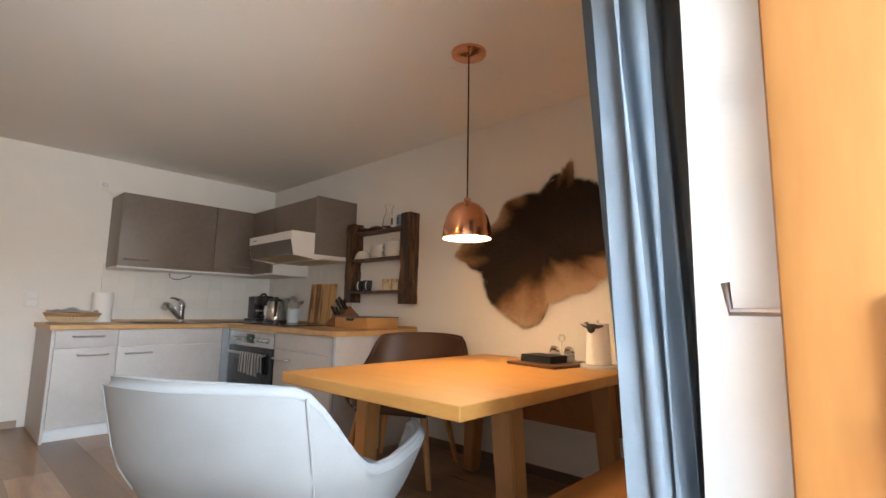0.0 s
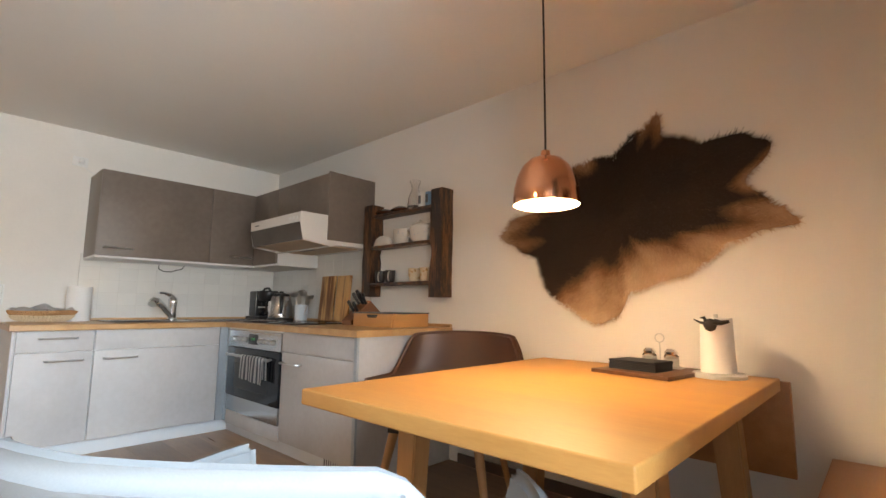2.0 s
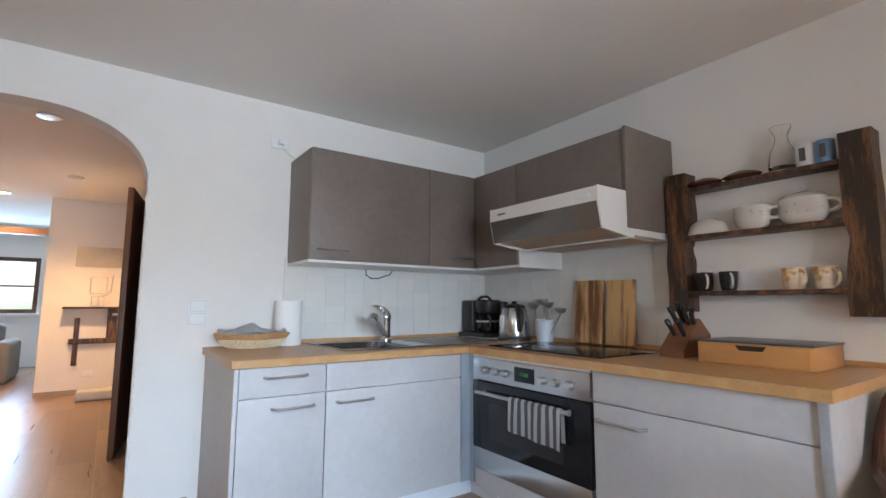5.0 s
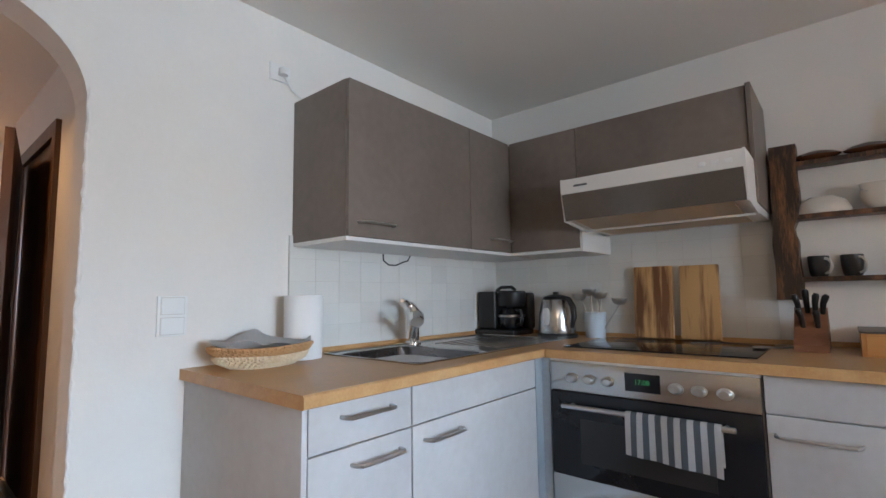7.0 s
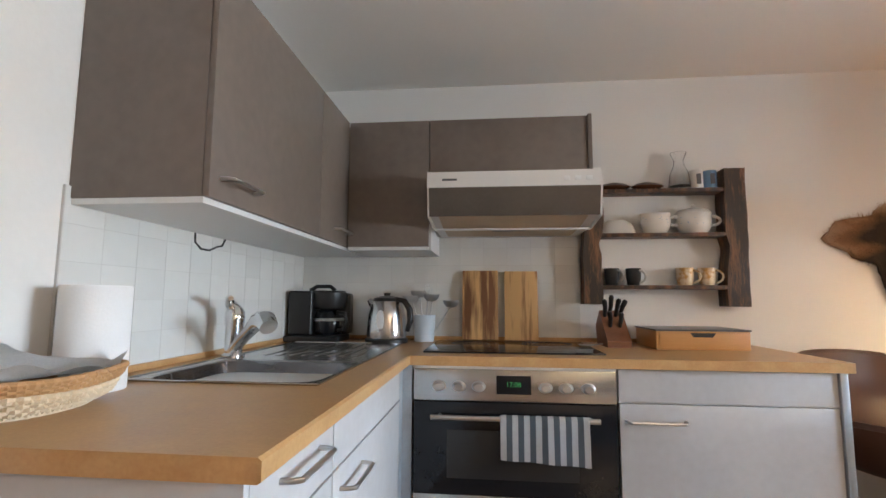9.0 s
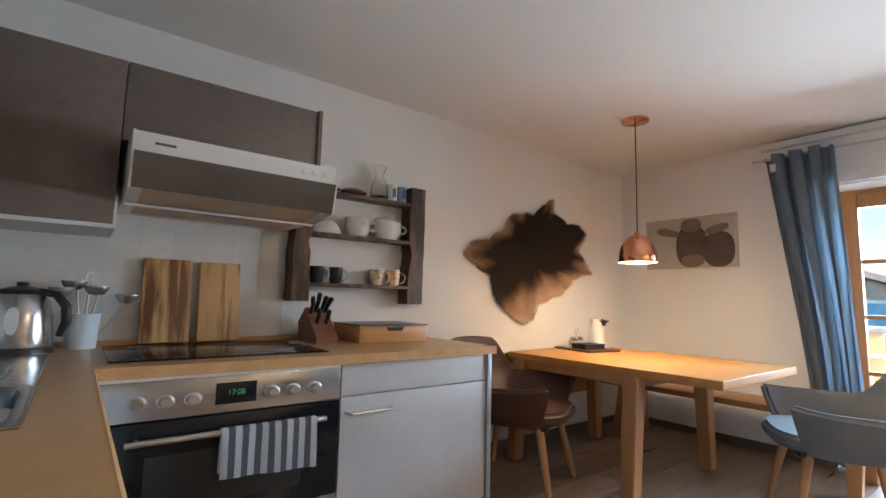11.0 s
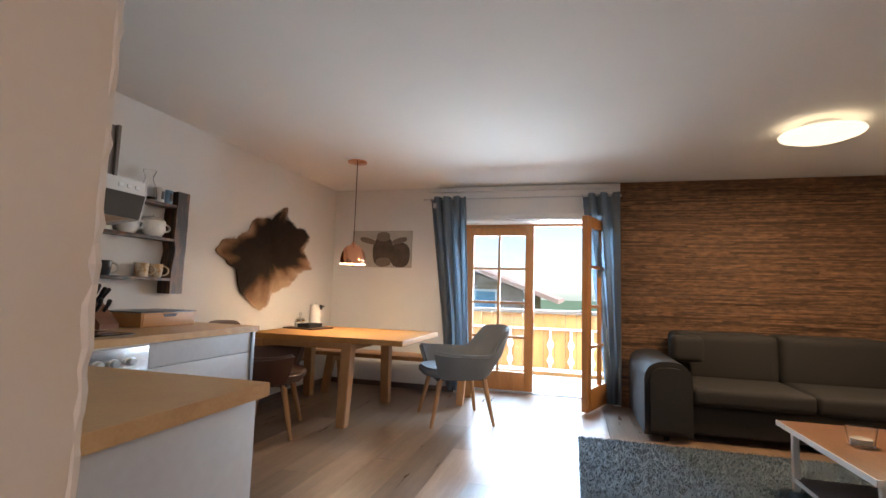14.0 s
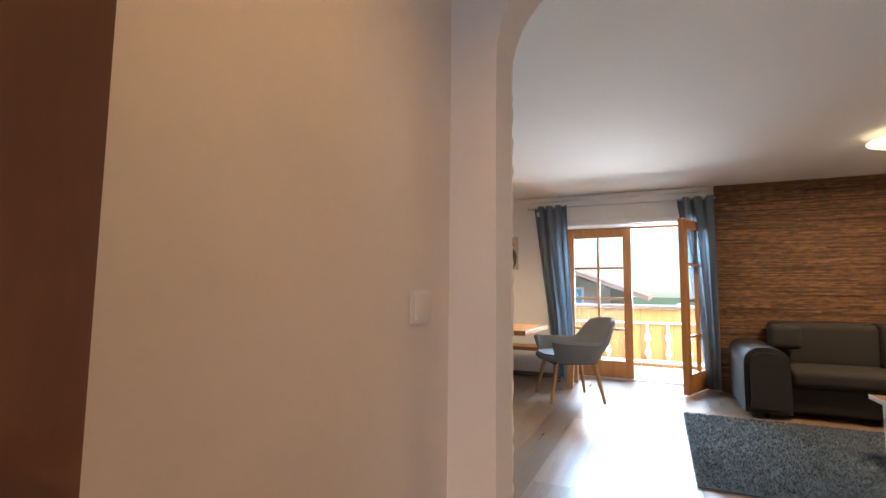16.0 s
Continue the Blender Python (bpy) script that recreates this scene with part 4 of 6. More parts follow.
part("ceiling_wire", tube([(3.815, -0.88, 2.456), (3.76, -0.85, 2.453), (3.72, -0.86, 2.458)], 0.004, 6), "white_plastic", pd)

# cowhide on the wall
LOBES = [(0, .68), (10, .60), (21, .75), (27, .70), (40, .52), (59, .47), (67, .57), (73, .47), (93, .34), (115, .37), (133, .42), (150, .40), (167, .50),
         (175, .70), (182, .76), (190, .64), (200, .52), (222, .56), (240, .55), (257, .57), (266, .52), (278, .38), (300, .38), (323, .46), (340, .52), (348, .62), (353, .79), (357, .74)]


def hide_radius(deg):
    for (a, ra), (b, rb) in zip(LOBES, LOBES[1:] + [(360, LOBES[0][1])]):
        if a <= deg <= b:
            s = (deg - a) / (b - a)
            s = s * s * (3 - 2 * s)
            return ra + (rb - ra) * s
    return LOBES[0][1]


# where the coat turns tan: direction, half width, reach from the edge, strength
TAN = ((255, 32, 0.36, 0.95), (288, 26, 0.26, 1.1), (312, 26, 0.30, 1.15), (338, 18, 0.26, 0.95), (354, 10, 0.34, 0.75), (181, 15, 0.24, 0.72), (150, 22, 0.13, 0.85),
       (122, 18, 0.09, 0.6), (66, 11, 0.15, 0.55), (12, 10, 0.10, 0.6))


def hide_tone(deg, rad):
    t = 0.0
    for centre, width, reach, strength in TAN:
        off = abs((deg - centre + 180) % 360 - 180) / width
        t = max(t, strength * max(0.0, 1 - off ** 3) * max(0.0, 1 - (hide_radius(deg) - rad) / reach) ** 0.6)
    return t


bm = bmesh.new()
lay = bm.verts.layers.float.new("rim")
rings = []
NA, NR = 240, 16
for k in range(NR + 1):
    ring = []
    for i in range(NA):
        a = 360 * i / NA
        f = (k / NR) ** 0.8
        r = hide_radius(a) * f
        if k == NR:
            r += 0.012 * noise.noise((a * 0.35, 0, 3.1)) + 0.006 * noise.noise((a * 1.3, 5, 0))
        x, z = 3.80 + r * math.cos(radians(a)), 1.50 + r * math.sin(radians(a))
        lift = 0.014 + 0.010 * noise.noise((x * 5, z * 5, 0)) + 0.012 * f * max(0, noise.noise((a * 0.05, 2, 7)))
        v = bm.verts.new((x, -lift, z))
        v[lay] = hide_tone(a, hide_radius(a) * f)
        ring.append(v)
    rings.append(ring)
for r0, r1 in zip(rings, rings[1:]):
    for i in range(NA):
        bm.faces.new((r0[i], r0[(i + 1) % NA], r1[(i + 1) % NA], r1[i]))
bmesh.ops.remove_doubles(bm, verts=bm.verts, dist=0.0005)
r = bmesh.ops.extrude_edge_only(bm, edges=[e2 for e2 in bm.edges if e2.is_boundary])
for v in r["geom"]:
    if isinstance(v, bmesh.types.BMVert):
        v.co.y = -0.002
rnd = random.Random(21)
for i in range(15000):
    a = rnd.uniform(0, 360)
    f = 1.0 if i < 4200 else rnd.random() ** 0.5
    rr = hide_radius(a) * f * (0.985 if f == 1.0 else 0.97)
    x, z = 3.80 + rr * math.cos(radians(a)), 1.50 + rr * math.sin(radians(a))
    d = radians(a + rnd.uniform(-50, 50) - 15)
    l, w = rnd.uniform(0.014, 0.045), 0.0016
    tone = hide_tone(a, rr) + rnd.uniform(-0.08, 0.08)
    tri = [bm.verts.new((x - w * math.sin(d), -0.022, z + w * math.cos(d))), bm.verts.new((x + w * math.sin(d), -0.022, z - w * math.cos(d))),
           bm.verts.new((x + l * math.cos(d), -0.030 - rnd.uniform(0, 0.012), z + l * math.sin(d)))]
    for v in tri:
        v[lay] = tone
    bm.faces.new(tri)
solo("cowhide", bm, "hide", "dark brown cowhide with tan edges hung on the wall", "animal hide", (3.80, -0.002, 1.5), deg=80)

# canvas picture on the window wall, with plain shapes
cv = thing("canvas_picture", (EX - 0.001, -0.675, 1.465), "wide canvas print with a dark rounded shape", "picture")
part("canvas", B(EX - 0.028, EX - 0.001, -1.078, -0.272, 1.463, 1.928, 0.003), "canvas", cv)


def blob(cy, cz, ry, rz, tilt=0.0, n=28, p=0.8):
    pts = []
    for i in range(n):
        a = 2 * math.pi * i / n
        u, v = ry * math.copysign(abs(math.cos(a)) ** p, math.cos(a)), rz * math.copysign(abs(math.sin(a)) ** p, math.sin(a))
        pts.append((cy + u * math.cos(tilt) - v * math.sin(tilt), cz + u * math.sin(tilt) + v * math.cos(tilt)))
    return pts


for k, (nm, pts, mt) in enumerate((("shape", blob(-0.70, 1.66, 0.14, 0.19), "dark_print"), ("shape", blob(-0.93, 1.62, 0.13, 0.155), "dark_print"),
                                   ("shape", blob(-0.49, 1.80, 0.11, 0.035, 0.25), "mid_print"), ("shape", blob(-0.92, 1.80, 0.10, 0.035, -0.25), "mid_print"),
                                   ("shape", blob(-0.71, 1.53, 0.10, 0.055), "mid_print"), ("shape", blob(-0.70, 1.85, 0.09, 0.06), "mid_print"))):
    part(nm, slab(pts, "x", EX - 0.0295 - 0.0012 * k, EX - 0.028), mt, cv)

# things on the table
bm = B(-0.17, 0.17, -0.19, 0.19, 0.0005, 0.016, 0.003)
bmesh.ops.rotate(bm, verts=bm.verts, cent=(0, 0, 0), matrix=Matrix.Rotation(radians(-9), 3, 'Z'))
bmesh.ops.translate(bm, verts=bm.verts, vec=(4.06, -0.35, 0.75))
solo("serving_board", bm, "tray_wood", "dark brown wooden serving board on the table", "serving board", (4.06, -0.35, 0.75))
nk = thing("napkin_stack", (4.03, -0.385, 0.7665), "stack of dark grey napkins on the serving board", "napkins")
rnd = random.Random(9)
for i in range(6):
    bm = B(-0.105, 0.105, -0.075, 0.075, 0, 0.0064, 0.002)
    bmesh.ops.rotate(bm, verts=bm.verts, cent=(0, 0, 0), matrix=Matrix.Rotation(radians(-9 + rnd.uniform(-2, 2)), 3, 'Z'))
    bmesh.ops.translate(bm, verts=bm.verts, vec=(4.03 + rnd.uniform(-0.003, 0.003), -0.385 + rnd.uniform(-0.003, 0.003), 0.7665 + i * 0.0066))
    part("napkin", bm, "napkin", nk)
cr = thing("cruet_stand", (4.05, -0.24, 0.756), "wire cruet stand with salt and pepper shakers", "cruet stand")
part("wire_handle", tube([(4.05, -0.24, 0.758), (4.05, -0.24, 0.86)] + [(4.05 + 0.02 * math.sin(t * 0.7), -0.24, 0.885 - 0.02 * math.cos(t * 0.7)) for t in range(0, 10)], 0.003, 8), "satin", cr)
part("base_plate", B(3.955, 4.145, -0.275, -0.205, 0.756, 0.760, 0.001), "satin", cr)
part("wire_base", tube([(4.05 + 0.085 * math.cos(t * 0.4), -0.24 + 0.045 * math.sin(t * 0.4), 0.762) for t in range(0, 17)], 0.003, 8), "satin", cr)
for x in (4.003, 4.097):
    sh = part("shaker", lathe([(0.030, 0.0), (0.032, 0.01), (0.030, 0.05), (0.024, 0.058)], (x, -0.24, 0.758), 20), "glass", cr, "small glass shaker")
    part("shaker_top", lathe([(0.026, 0.058), (0.027, 0.068), (0.016, 0.08), (0, 0.082)], (x, -0.24, 0.758), 20), "chrome", sh)
    part("spice", lathe([(0.026, 0.003), (0.026, 0.038), (0, 0.04)], (x, -0.24, 0.758), 16), "cloth", sh)
kr = thing("paper_towel_holder", (4.305, -0.28, 0.75), "paper towel roll on a holder with a dark top", "paper towel holder")
part("foot", lathe([(0.0, 0), (0.10, 0), (0.10, 0.012), (0.094, 0.018), (0, 0.018)], (4.305, -0.28, 0.7505), 32), "snow_white", kr)
part("roll", lathe([(0.018, 0.02), (0.066, 0.02), (0.062, 0.12), (0.059, 0.24), (0.018, 0.24)], (4.305, -0.28, 0.7505), 32), "paper", kr)
part("rod", lathe([(0.008, 0.018), (0.008, 0.255), (0, 0.256)], (4.305, -0.28, 0.7505), 12), "satin", kr)
knob = part("bird_clip", lathe([(0, -0.03), (0.012, -0.022), (0.017, -0.004), (0.014, 0.012), (0.006, 0.022), (0, 0.024)], (4.30, -0.352, 0.965), 16, 1.5, 0.6), "black", kr, "dark bird-shaped clip")
part("wing", tube([(4.315, -0.352, 0.975), (4.34, -0.352, 0.972), (4.368, -0.350, 0.978)], 0.008, 8, taper=[0.014, 0.010, 0.006]), "black", knob)
part("beak", tube([(4.285, -0.352, 0.968), (4.262, -0.352, 0.972), (4.240, -0.350, 0.984)], 0.005, 8, taper=[0.008, 0.005, 0.002]), "black", knob)
part("head", tube([(4.288, -0.352, 0.972), (4.278, -0.352, 0.992), (4.264, -0.352, 0.990)], 0.006, 8, taper=[0.008, 0.007, 0.003]), "black", knob)

# ---- wooden wall shelf ----
sh = thing("wall_shelf", (2.15, -0.002, 1.11), "dark rustic live-edge wooden wall shelf", "shelf")


def live_board(x0, x1, z0, z1, seed, lean):
    pts = []
    n = 26
    for i in range(n + 1):
        t = i / n
        pts.append((x0 + lean * (1 - t) + 0.012 * noise.noise((seed, t * 5, 0)) + (0.02 * math.exp(-((t - 0.42) / 0.09) ** 2) if seed > 5 else 0), z0 + (z1 - z0) * t))
    for i in range(n, -1, -1):
        t = i / n
        pts.append((x1 + lean * (1 - t) + 0.012 * noise.noise((seed + 3, t * 5, 2)) - (0.022 * math.exp(-((t - 0.45) / 0.06) ** 2) if seed < 5 else 0), z0 + (z1 - z0) * t))
    bm = slab(pts, "y", -0.118, -0.002)
    return bm


part("side_board", live_board(1.715, 1.82, 1.12, 1.865, 2.3, -0.02), "rustic", sh, "dark live-edge side board", deg=30)
part("side_board", live_board(2.480, 2.594, 1.11, 1.885, 8.1, -0.012), "rustic", sh, "dark live-edge side board", deg=30)
for z in (1.205, 1.50, 1.755):
    part("shelf_board", B(1.80, 2.475, -0.115, -0.004, z, z + 0.022, 0.003), "rustic", sh)
part("screw_head", lathe([(0.0, 0), (0.011, 0), (0.008, 0.004), (0, 0.005)], (0, 0, 0), 12), "satin", sh).matrix_basis = Matrix.Translation((1.785 - 2.15, -0.1335, 1.40 - 1.11)) @ Matrix.Rotation(radians(90), 4, 'X')


def mug(x, y, z, r, h, mat_name, label, ang):
    m = thing("mug", (x, y, z), label, "mug", "mugs on the shelf")
    part("cup", lathe([(0, 0), (r * 0.72, 0), (r * 0.86, 0.01), (r * 0.98, h * 0.55), (r, h), (r * 0.92, h), (r * 0.88, h * 0.5), (r * 0.7, 0.012), (0, 0.012)], (x, y, z), 24), mat_name, m)
    d = Vector((math.cos(ang), math.sin(ang), 0))
    c = Vector((x, y, z))
    part("handle", tube([c + d * (r * 0.90 + 0.040 * math.sin(t)) + Vector((0, 0, h * 0.5 + h * 0.36 * math.cos(t))) for t in [0.1 + i * 0.33 for i in range(10)]], 0.006, 8), "ceramic" if mat_name == "black" else mat_name, m)
    return m


for x in (1.865, 1.985):
    mug(x, -0.062, 1.2275, 0.042, 0.096, "black", "black mug with a white handle on the shelf", radians(-52))
for x in (2.265, 2.385):
    mug(x, -0.062, 1.2275, 0.047, 0.098, "gold", "gold-marbled mug on the shelf", radians(-40))
solo("bowl", lathe([(0.0, 0.078), (0.05, 0.078), (0.085, 0.055), (0.102, 0.02), (0.106, 0.0), (0.10, 0.0), (0.095, 0.02), (0.08, 0.05), (0, 0.07)], (1.90, -0.065, 1.5225), 32, sy=0.55), "ceramic", "white bowl turned upside down on the shelf", "bowl", (1.90, -0.065, 1.5225))


def pot(x, r, h, lid, label, ang):
    p = thing("ceramic_pot", (x, -0.068, 1.5225), label, "pot", "pots on the shelf")
    part("bowl", lathe([(0, 0), (r * 0.62, 0), (r * 0.85, h * 0.18), (r, h * 0.5), (r * 0.94, h * 0.82), (r * 1.0, h), (r * 0.93, h), (r * 0.85, h * 0.8), (0, h * 0.75)], (x, -0.068, 1.5225), 36, sy=0.58), "ceramic", p)
    for s in ((1, -1) if lid else (1,)):
        part("handle", tube([(x + s * (r * 0.92 + 0.05 * math.sin(t)), -0.075, 1.5225 + h * 0.62 + h * 0.24 * math.cos(t)) for t in [i * 0.35 for i in range(10)]], 0.008, 8), "ceramic", p)
    if lid:
        part("lid", lathe([(r * 0.98, h), (r * 0.8, h + 0.018), (r * 0.3, h + 0.03), (r * 0.1, h + 0.032), (r * 0.12, h + 0.046), (0, h + 0.05)], (x, -0.068, 1.5225), 36, sy=0.58), "ceramic", p)
    rnd = random.Random(int(x * 100))
    for i in range(9):
        a, zz = rnd.uniform(3.6, 5.8), rnd.uniform(0.35, 0.8) * h
        part("painted_dot", lathe([(0, 0), (0.004, 0.0), (0.004, 0.002), (0, 0.002)], (x + r * 0.995 * math.cos(a), -0.068 + r * 0.58 * math.sin(a), 1.5225 + zz), 8), "blue_tin", p)
    return p


pot(2.115, 0.084, 0.115, False, "white enamel jug pot with a side handle", 0)
pot(2.325, 0.10, 0.115, True, "white lidded soup tureen with two handles", 0)
for x in (1.895, 2.08):
    solo("amber_dish", lathe([(0.0, 0.0), (0.05, 0.0), (0.088, 0.016), (0.092, 0.022), (0.07, 0.036), (0.02, 0.048), (0, 0.05)], (x, -0.065, 1.7775), 28, sy=0.55), "amber", "dark amber glass dish on the top shelf", "dish", (x, -0.065, 1.7775), "dishes on the shelf")
solo("carafe", lathe([(0.0, 0.0), (0.056, 0.0), (0.06, 0.02), (0.052, 0.09), (0.03, 0.14), (0.026, 0.17), (0.045, 0.215), (0.042, 0.215), (0.023, 0.17), (0.027, 0.14), (0.048, 0.09), (0.055, 0.02), (0, 0.008)], (2.26, -0.065, 1.7775), 28), "glass", "clear glass carafe on the top shelf", "carafe", (2.26, -0.065, 1.7775))
for x, top, mname in ((2.35, 0.105, "white_plastic"), (2.425, 0.10, "blue_tin")):
    t = thing("tin", (x, -0.07, 1.7775), "small printed tin on the top shelf", "tin", "tins on the shelf")
    part("can", lathe([(0.0, 0), (0.036, 0), (0.036, top), (0.033, top + 0.004), (0, top + 0.003)], (x, -0.07, 1.7775), 24), mname, t)
    part("print_bar", B(x - 0.012, x + 0.012, -0.1085, -0.1045, 1.80, 1.86, 0.001), "slate", t, "dark printed panel")

# ---- things on the worktop ----
Z9 = 0.9025
# two stacked oval baskets with paper sheets
BX, BY = 0.178, -1.915


def oval_basket(label, z0, low, high, height, rows_b, strand, mname, wave):
    """Open oval basket: stakes with strands woven round them, a rolled rim and a flat bottom."""
    bk = thing("bread_basket", (BX, BY, z0), label, "basket", "stacked baskets")
    n = 88
    for k in range(rows_b):
        f = k / (rows_b - 1)
        g = math.sin(f * math.pi / 2) ** 0.8
        ra, rb = low[0] + (high[0] - low[0]) * g, low[1] + (high[1] - low[1]) * g
        pts = []
        for i in range(n + 1):
            a = 2 * math.pi * i / n
            off = wave * math.cos(math.pi * (i + k))
            up = 0.003 * math.sin(3 * a + k) * f
            pts.append((BX + (ra + off) * math.cos(a), BY + (rb + off) * math.sin(a), z0 + 0.008 + (height - 0.012) * f + up))
        part("rim" if k == rows_b - 1 else "woven_strand", tube(pts, strand * (1.45 if k == rows_b - 1 else 1), 7), mname, bk)
    for i in range(44):
        a = 2 * math.pi * (i + 0.5) / 44
        part("stake", tube([(BX + low[0] * math.cos(a), BY + low[1] * math.sin(a), z0 + 0.004), (BX + (low[0] * 0.35 + high[0] * 0.65) * math.cos(a), BY + (low[1] * 0.35 + high[1] * 0.65) * math.sin(a), z0 + height * 0.45), (BX + high[0] * math.cos(a), BY + high[1] * math.sin(a), z0 + height - 0.004)], 0.003, 5), mname, bk)
    part("bottom", lathe([(0, 0), (1, 0), (1, 0.008), (0, 0.008)], (BX, BY, z0), 40, low[0] + 0.004, low[1] + 0.004), mname, bk)
    return bk


oval_basket("pale lattice-woven oval basket under a brown one", Z9, (0.090, 0.132), (0.130, 0.180), 0.047, 6, 0.0058, "pale_wicker", 0.0045)
bk = oval_basket("honey-brown oval wicker basket stacked on a pale one", Z9 + 0.037, (0.114, 0.162), (0.150, 0.200), 0.044, 7, 0.0052, "wicker", 0.0035)
# small red wrappers between the two baskets
for a in (1.9, 4.1):
    bits = bmesh.new()
    rb_ = random.Random(int(a * 10))
    for i in range(7):
        ang = a + 0.05 * (i - 3)
        q = slab(blob(BX + 0.128 * math.cos(ang), BY + 0.177 * math.sin(ang), 0.013, 0.009, rb_.random() * 3), "z", Z9 + 0.046 + rb_.random() * 0.006, Z9 + 0.058)
        tmp = bpy.data.meshes.new("bit")
        q.to_mesh(tmp)
        q.free()
        bits.from_mesh(tmp)
        bpy.data.meshes.remove(tmp)
    solo("wrapper", bits, "red", "small crumpled red wrappers tucked between the baskets", "wrapper", (BX, BY, Z9 + 0.046), "wrappers")
# crumpled paper in the upper basket
bm = bmesh.new()
n = 26
grid = []
for i in range(n + 1):
    row = []
    for k in range(n + 1):
        u, v = 2 * i / n - 1, 2 * k / n - 1
        rr = math.sqrt(u * u + v * v) / max(abs(u), abs(v), 1e-6) if (u or v) else 1
        x, y = BX + 0.140 * u / rr ** 0.75, BY + 0.192 * v / rr ** 0.75
        d = max(abs(u), abs(v))
        ridge = abs(math.sin(2.1 * u + 1.6 * v + 0.7)) * 0.022 + abs(math.sin(3.3 * v - 1.9 * u)) * 0.016
        st = min(max((0.15 - u) / 0.55, 0), 1)
        hump = 0.055 * st * st * (3 - 2 * st) * max(1 - 1.4 * abs(v - 0.1), 0) * (1 if u > -0.7 else (1 + u) / 0.3)
        row.append(bm.verts.new((x, y, Z9 + 0.054 + ridge * (0.4 + 0.8 * d) + hump + 0.014 * d ** 3)))
    grid.append(row)
for a, b in zip(grid, grid[1:]):
    for i in range(n):
        bm.faces.new((a[i], b[i], b[i + 1], a[i + 1]))
bmesh.ops.solidify(bm, geom=bm.faces[:], thickness=0.0006)
solo("paper_sheet", bm, "cloth", "crumpled white paper sheet lying in the wicker basket", "paper", (BX, BY, Z9 + 0.06))

pr = thing("paper_towel_roll", (0.13, -1.70, Z9), "white kitchen paper roll standing on the worktop", "paper towel")
part("roll", lathe([(0.022, 0), (0.08, 0), (0.082, 0.004), (0.082, 0.268), (0.079, 0.272), (0.022, 0.272), (0.022, 0.2)], (0.13, -1.70, Z9), 40), "paper", pr)
part("core", lathe([(0.019, 0.001), (0.022, 0.001), (0.022, 0.273), (0.019, 0.273)], (0.13, -1.70, Z9), 20), "wicker", pr)

cm = thing("coffee_maker", (0.19, -0.19, Z9), "black filter coffee maker with a glass jug", "coffee maker")
part("base", B(0.02, 0.33, -0.30, -0.05, Z9, Z9 + 0.035, 0.012, 3), "black", cm)
part("tank", B(0.03, 0.17, -0.27, -0.045, Z9 + 0.035, Z9 + 0.285, 0.015, 3), "black", cm)
part("back_panel", B(0.05, 0.345, -0.125, -0.042, Z9 + 0.035, Z9 + 0.275, 0.02, 3), "black", cm)
part("filter_head", lathe([(0, 0.185), (0.085, 0.185), (0.098, 0.21), (0.1, 0.275), (0.09, 0.287), (0, 0.288)], (0.235, -0.17, Z9), 32), "black", cm)
part("lid_knob", tube([(0.12, -0.17, Z9 + 0.288), (0.16, -0.17, Z9 + 0.312), (0.24, -0.17, Z9 + 0.312), (0.27, -0.17, Z9 + 0.288)], 0.012, 10), "black", cm)
jug = part("jug", lathe([(0.0, 0.038), (0.075, 0.038), (0.088, 0.06), (0.09, 0.12), (0.07, 0.165), (0.062, 0.175)], (0.235, -0.17, Z9), 32), "oven_glass", cm, "dark glass jug")
part("jug_band", lathe([(0.0905, 0.115), (0.092, 0.118), (0.092, 0.128), (0.089, 0.131)], (0.235, -0.17, Z9), 32), "satin", jug)
part("jug_handle", tube([(0.30, -0.22, Z9 + 0.165), (0.355, -0.25, Z9 + 0.16), (0.37, -0.255, Z9 + 0.11), (0.35, -0.245, Z9 + 0.07), (0.31, -0.23, Z9 + 0.065)], 0.010, 10), "black", jug)

kt = thing("electric_kettle", (0.59, -0.22, Z9), "brushed steel electric kettle with a black handle", "kettle")
part("base", lathe([(0, 0), (0.098, 0), (0.098, 0.018), (0.09, 0.024), (0, 0.024)], (0.59, -0.22, Z9), 32), "black", kt)
body = part("body", lathe([(0, 0.025), (0.09, 0.025), (0.092, 0.04), (0.085, 0.13), (0.072, 0.195), (0.066, 0.205)], (0.59, -0.22, Z9), 36), "steel", kt)
part("lid", lathe([(0.067, 0.205), (0.06, 0.22), (0.03, 0.23), (0.014, 0.232), (0.016, 0.245), (0, 0.248)], (0.59, -0.22, Z9), 30), "black", kt)
part("handle", tube([(0.635, -0.245, Z9 + 0.215), (0.680, -0.265, Z9 + 0.205), (0.707, -0.280, Z9 + 0.165), (0.710, -0.280, Z9 + 0.11), (0.695, -0.275, Z9 + 0.06)], 0.013, 12, taper=[0.012, 0.014, 0.015, 0.014, 0.010]), "black", kt)
part("spout", tube([(0.530, -0.185, Z9 + 0.17), (0.503, -0.170, Z9 + 0.198), (0.493, -0.165, Z9 + 0.208)], 0.018, 12, taper=[0.026, 0.018, 0.013]), "steel", kt)
part("water_gauge", slab(blob(0.58, Z9 + 0.115, 0.016, 0.045), "y", -0.3135, -0.300), "cloth", body, "pale water gauge")

kt.scale = (1.22, 1.22, 1.12)

